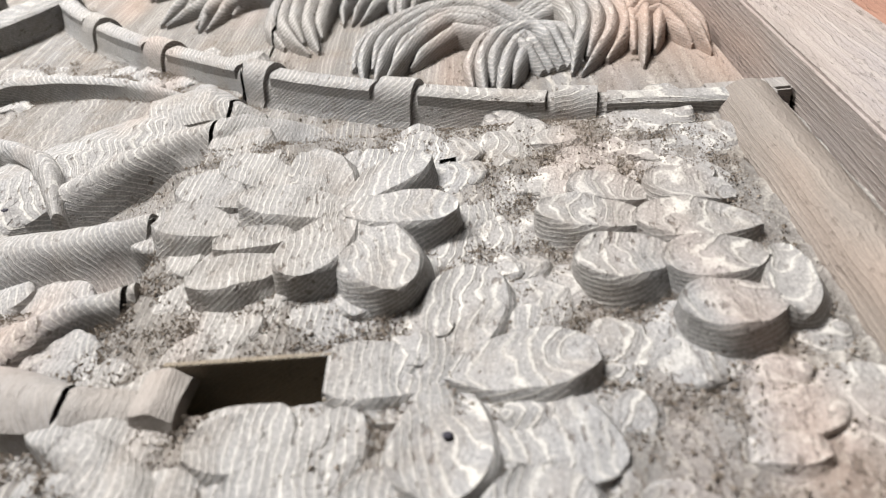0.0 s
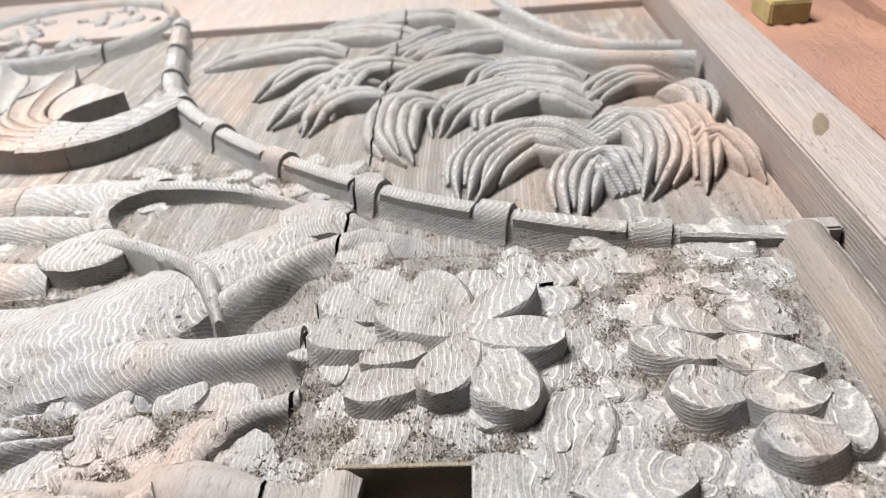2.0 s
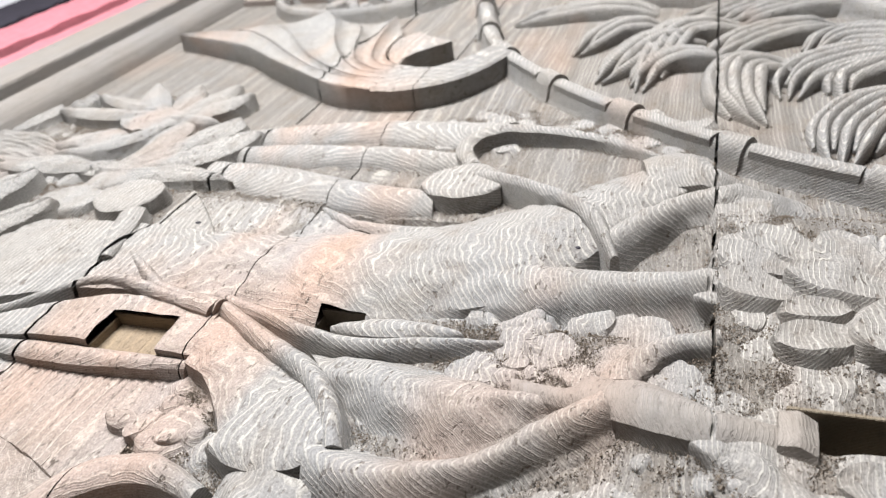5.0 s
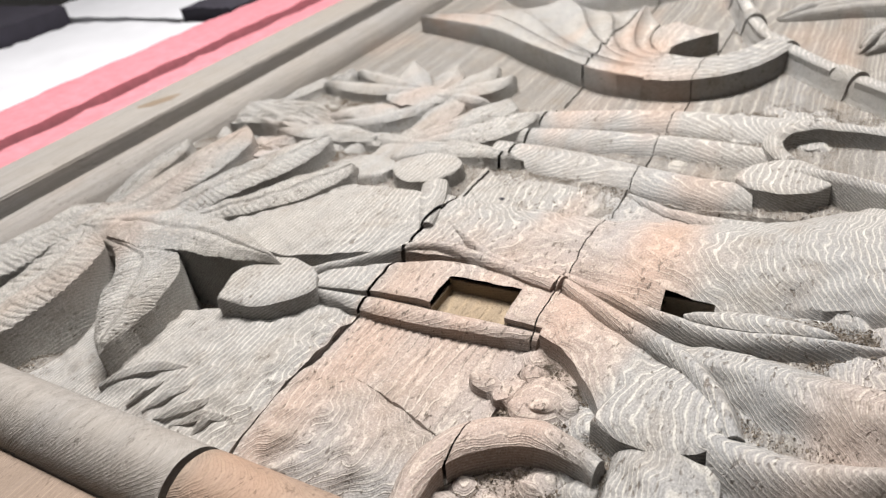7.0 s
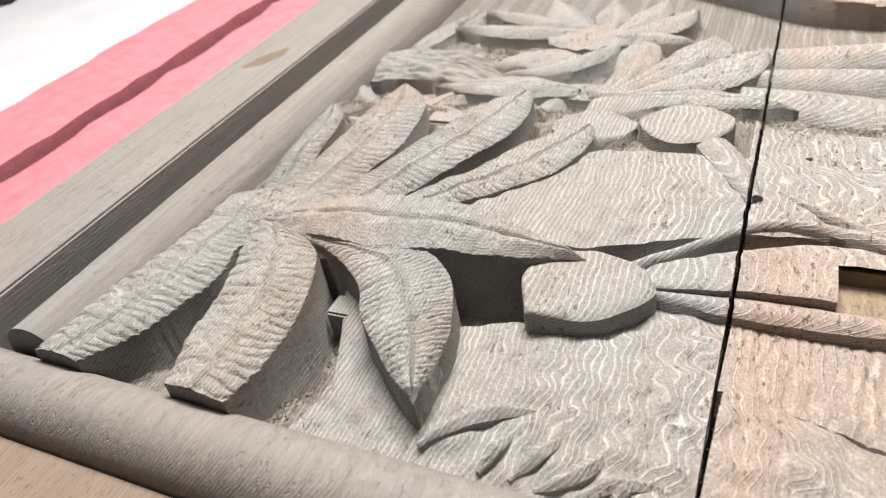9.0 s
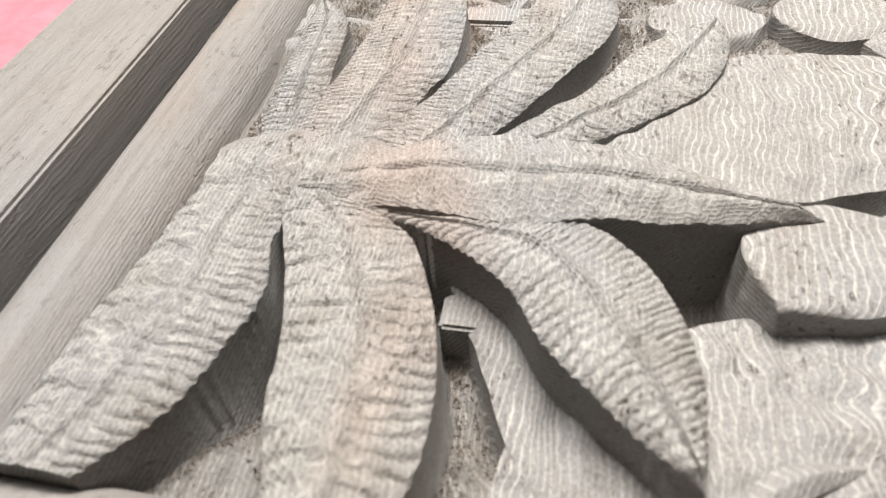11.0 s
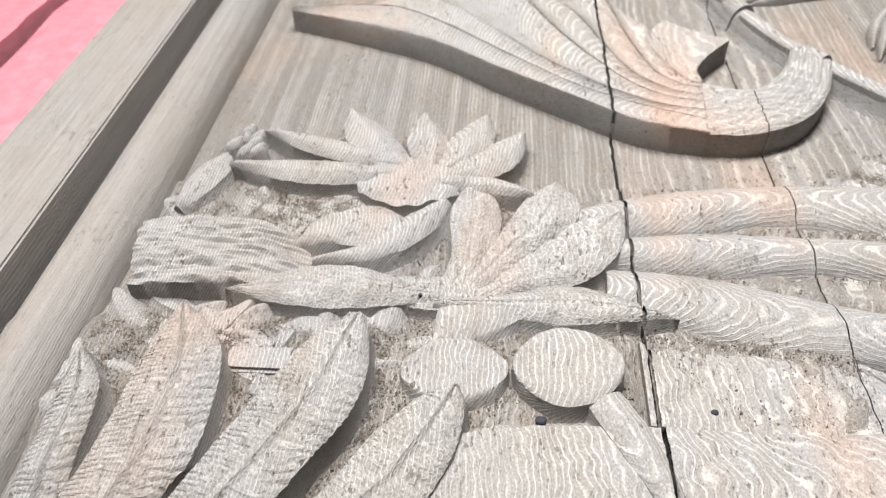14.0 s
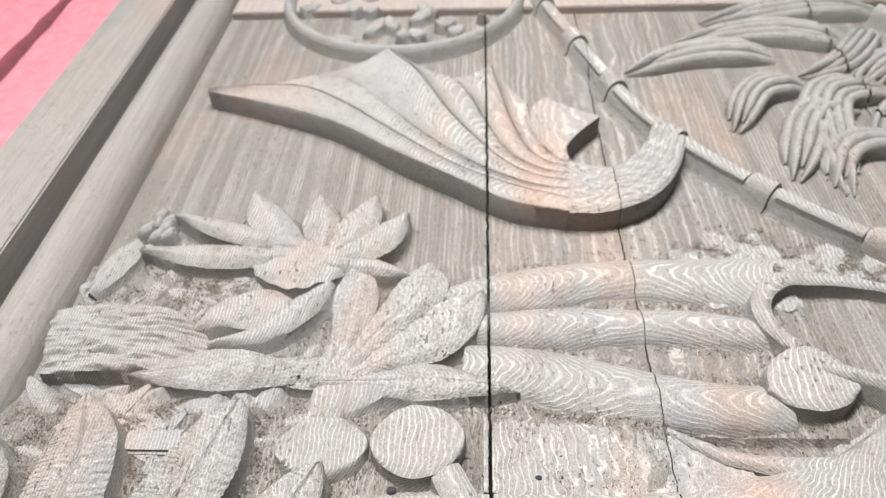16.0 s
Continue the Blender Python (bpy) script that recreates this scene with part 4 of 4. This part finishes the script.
for i, (line, w) in enumerate(LOCKS):
    S = spline(line, 30)
    T = np.gradient(S, axis=0)
    T /= np.linalg.norm(T, axis=1)[:, None]
    N = np.stack([-T[:, 1], T[:, 0]], 1)
    swell = np.interp(np.linspace(0, 1, 30), [0, 0.2, 0.5, 0.75, 0.92, 1], [0.75, 1.0, 1.0, 0.85, 0.5, 0.2])[:, None]
    n = max(3, round(w / 7.0))
    for q in range(n):
        mid = (q - (n - 1) / 2) / n
        cut = 30 - (0 if q % 2 else 3)
        path = (S + N * mid * w * swell)[:cut:4]
        wide = [w / n * 1.15 * float(f) for f in swell[:cut:4, 0]]
        wide[-1] *= 0.3
        high = 10.5 - 10.0 * mid * mid + (q % 3) * 0.8
        part("strand", ribbon(path, wide, [0, high - 1, high, high - 2, high - 4, 2], 3.6, prof=dome, ns=44, nv=9, rough=0.25, flare=0.2, seed=i + q), CARVED, mane)
top_thing("carved_band", ribbon([(330, 440), (346, 413), (394, 327), (432, 297), (497, 281)], [16, 16], [8, 8], 10, prof=roundbar, ns=80, nv=12, rough=0.1), CARVED, "curved carved band above the hair", "carved band")
top_thing("carved_band", ribbon([(360, 500), (400, 400), (440, 340), (497, 322)], [12, 12], [6, 6], 7, prof=roundbar, ns=80, nv=12, rough=0.1), CARVED, "narrow carved band above the hair", "carved band")

# ---- beside the frame ----
def soft_slab(name, x0, x1, y0, y1, z0, z1, mat, label, category):
    bm = loft([(x0, y0), (x0 + 2, (y0 + y1) / 2), (x0, y1)], [(x1, y0), (x1 - 2, (y0 + y1) / 2), (x1, y1)], [z1, z1 + 1.5, z1], 1.5, base=z0, prof=flat, ns=60, nv=14, rough=1.2, flare=0, slit=False, seed=x0)
    return top_thing(name, bm, mat, label, category)


soft_slab("foam_sheet", -388, -336, -420, 700, -45, 14, PINK, "pink foam sheet lying beside the frame", "foam sheet")
soft_slab("foam_sheet", -470, -392, -420, 700, -45, 20, PINK, "thicker pink foam sheet lying beside the frame", "foam sheet")
soft_slab("white_sheet", -760, -476, -420, 320, -45, 8, WHITE, "bright white sheet spread beyond the foam", "sheet")
soft_slab("dark_cloth", -560, -476, 330, 900, -45, 22, DARK, "dark folded cloth beyond the foam", "cloth")
soft_slab("white_sheet", -900, -566, 330, 900, -45, 10, WHITE, "pale lilac-white sheet beyond the cloth", "sheet")
soft_slab("dark_cloth", -1050, -770, -420, 320, -45, 30, DARK, "dark cloth heaped at the bench end", "cloth")
for x0, x1, z1 in ((552, 640, 14), (646, 760, 20), (766, 900, 12)):
    soft_slab("plank", x0, x1, -420, 900, -45, z1, REDWOOD, "reddish rough plank lying beside the frame", "plank")
top_thing("spacer_block", box(562, 592, 330, 372, 16, 34, 1.5), YELLOW, "small yellow wooden spacer block on a plank", "wood block")
top_thing("spacer_block", box(664, 700, 250, 300, 22, 38, 1.5), YELLOW, "small yellow wooden spacer block on a plank", "wood block")
stain = ribbon([(-315, 52), (-306, 66), (-300, 84)], [6, 16, 15, 4], [23.9, 23.9], 0.25, base=23.5, ns=20, nv=8, slit=False, prof=flat, rough=0.05, flare=0)
top_thing("oil_stain", stain, STAIN, "flat brown oval stain on the stile", "stain")
stain = ribbon([(516, 120), (522, 132), (528, 148)], [4, 9, 9, 3], [23.9, 23.9], 0.25, base=23.5, ns=20, nv=8, slit=False, prof=flat, rough=0.05, flare=0)
top_thing("oil_stain", stain, STAIN, "flat brown oval stain on the stile", "stain")


# ---- loose chips and sawdust ----
def chips(count, seed):
    rng = random.Random(seed)
    verts, faces = [], []
    for i in range(count):
        if i % 8:
            x, y = FEET[rng.randrange(len(FEET))]
            x, y = x + rng.gauss(0, 1.4), y + rng.gauss(0, 1.4)
        else:
            x, y = rng.uniform(-230, 465), rng.uniform(-180, 70)
        if not (-234 < x < 468 and -181 < y < 330):
            continue
        if any(r[0] - 1 < x < r[1] + 1 and r[2] - 1 < y < r[3] + 1 for r in (PK_A, PK_B, PK_C) + HOLES):
            continue
        z = ground(x, y) + rng.uniform(0.0, 1.4)
        s = rng.uniform(0.16, 0.45) * (1 + (rng.random() > 0.95) * 1.2)
        a = rng.uniform(0, 6.28)
        n = len(verts)
        for q in range(3):
            b = a + q * 2.1 + rng.uniform(-0.4, 0.4)
            verts.append(((x + s * math.cos(b)) * MM, (y + s * math.sin(b)) * MM, (z + rng.uniform(-0.4, 0.2)) * MM))
        verts.append((x * MM, y * MM, (z + s * rng.uniform(0.4, 1.0)) * MM))
        faces += [(n, n + 1, n + 3), (n + 1, n + 2, n + 3), (n + 2, n, n + 3), (n, n + 2, n + 1)]
    me = bpy.data.meshes.new("sawdust")
    me.from_pydata(verts, [], faces)
    me.materials.append(DUST)
    return tagged(new("sawdust", me), "brown sawdust and chips lying in the carved recesses", "sawdust", kind="stuff")


chips(300000, 5)


def peg(x, y, z, r):
    """A small dark bead set into the surface, for knots and for the shade in small holes."""
    bm = bmesh.new()
    bmesh.ops.create_uvsphere(bm, u_segments=12, v_segments=8, radius=r * MM)
    for v in bm.verts:
        v.co = Vector((v.co.x * (1 + 0.3 * noise.noise(v.co * 900)) + x * MM, v.co.y * 0.8 + y * MM, v.co.z * 0.4 + z * MM))
    return top_thing("knot_hole_dot", bm, DARK, "tiny dark dot marking knots and shaded holes in the wood", "knot", "wood knots")


peg(222, 0.5, 17.0, 1.2)
peg(370, -101, 12.2, 1.3)
peg(437, -70, 15.6, 1.2)
peg(-94, 60, 14.0, 0.9)
# dark bead in place of the shade in a hole below the paddle leaf
peg(-43, 2, 11.5, 2.2)
peg(-66, -8, 11.5, 1.6)
peg(21, 9, 11.2, 1.6)
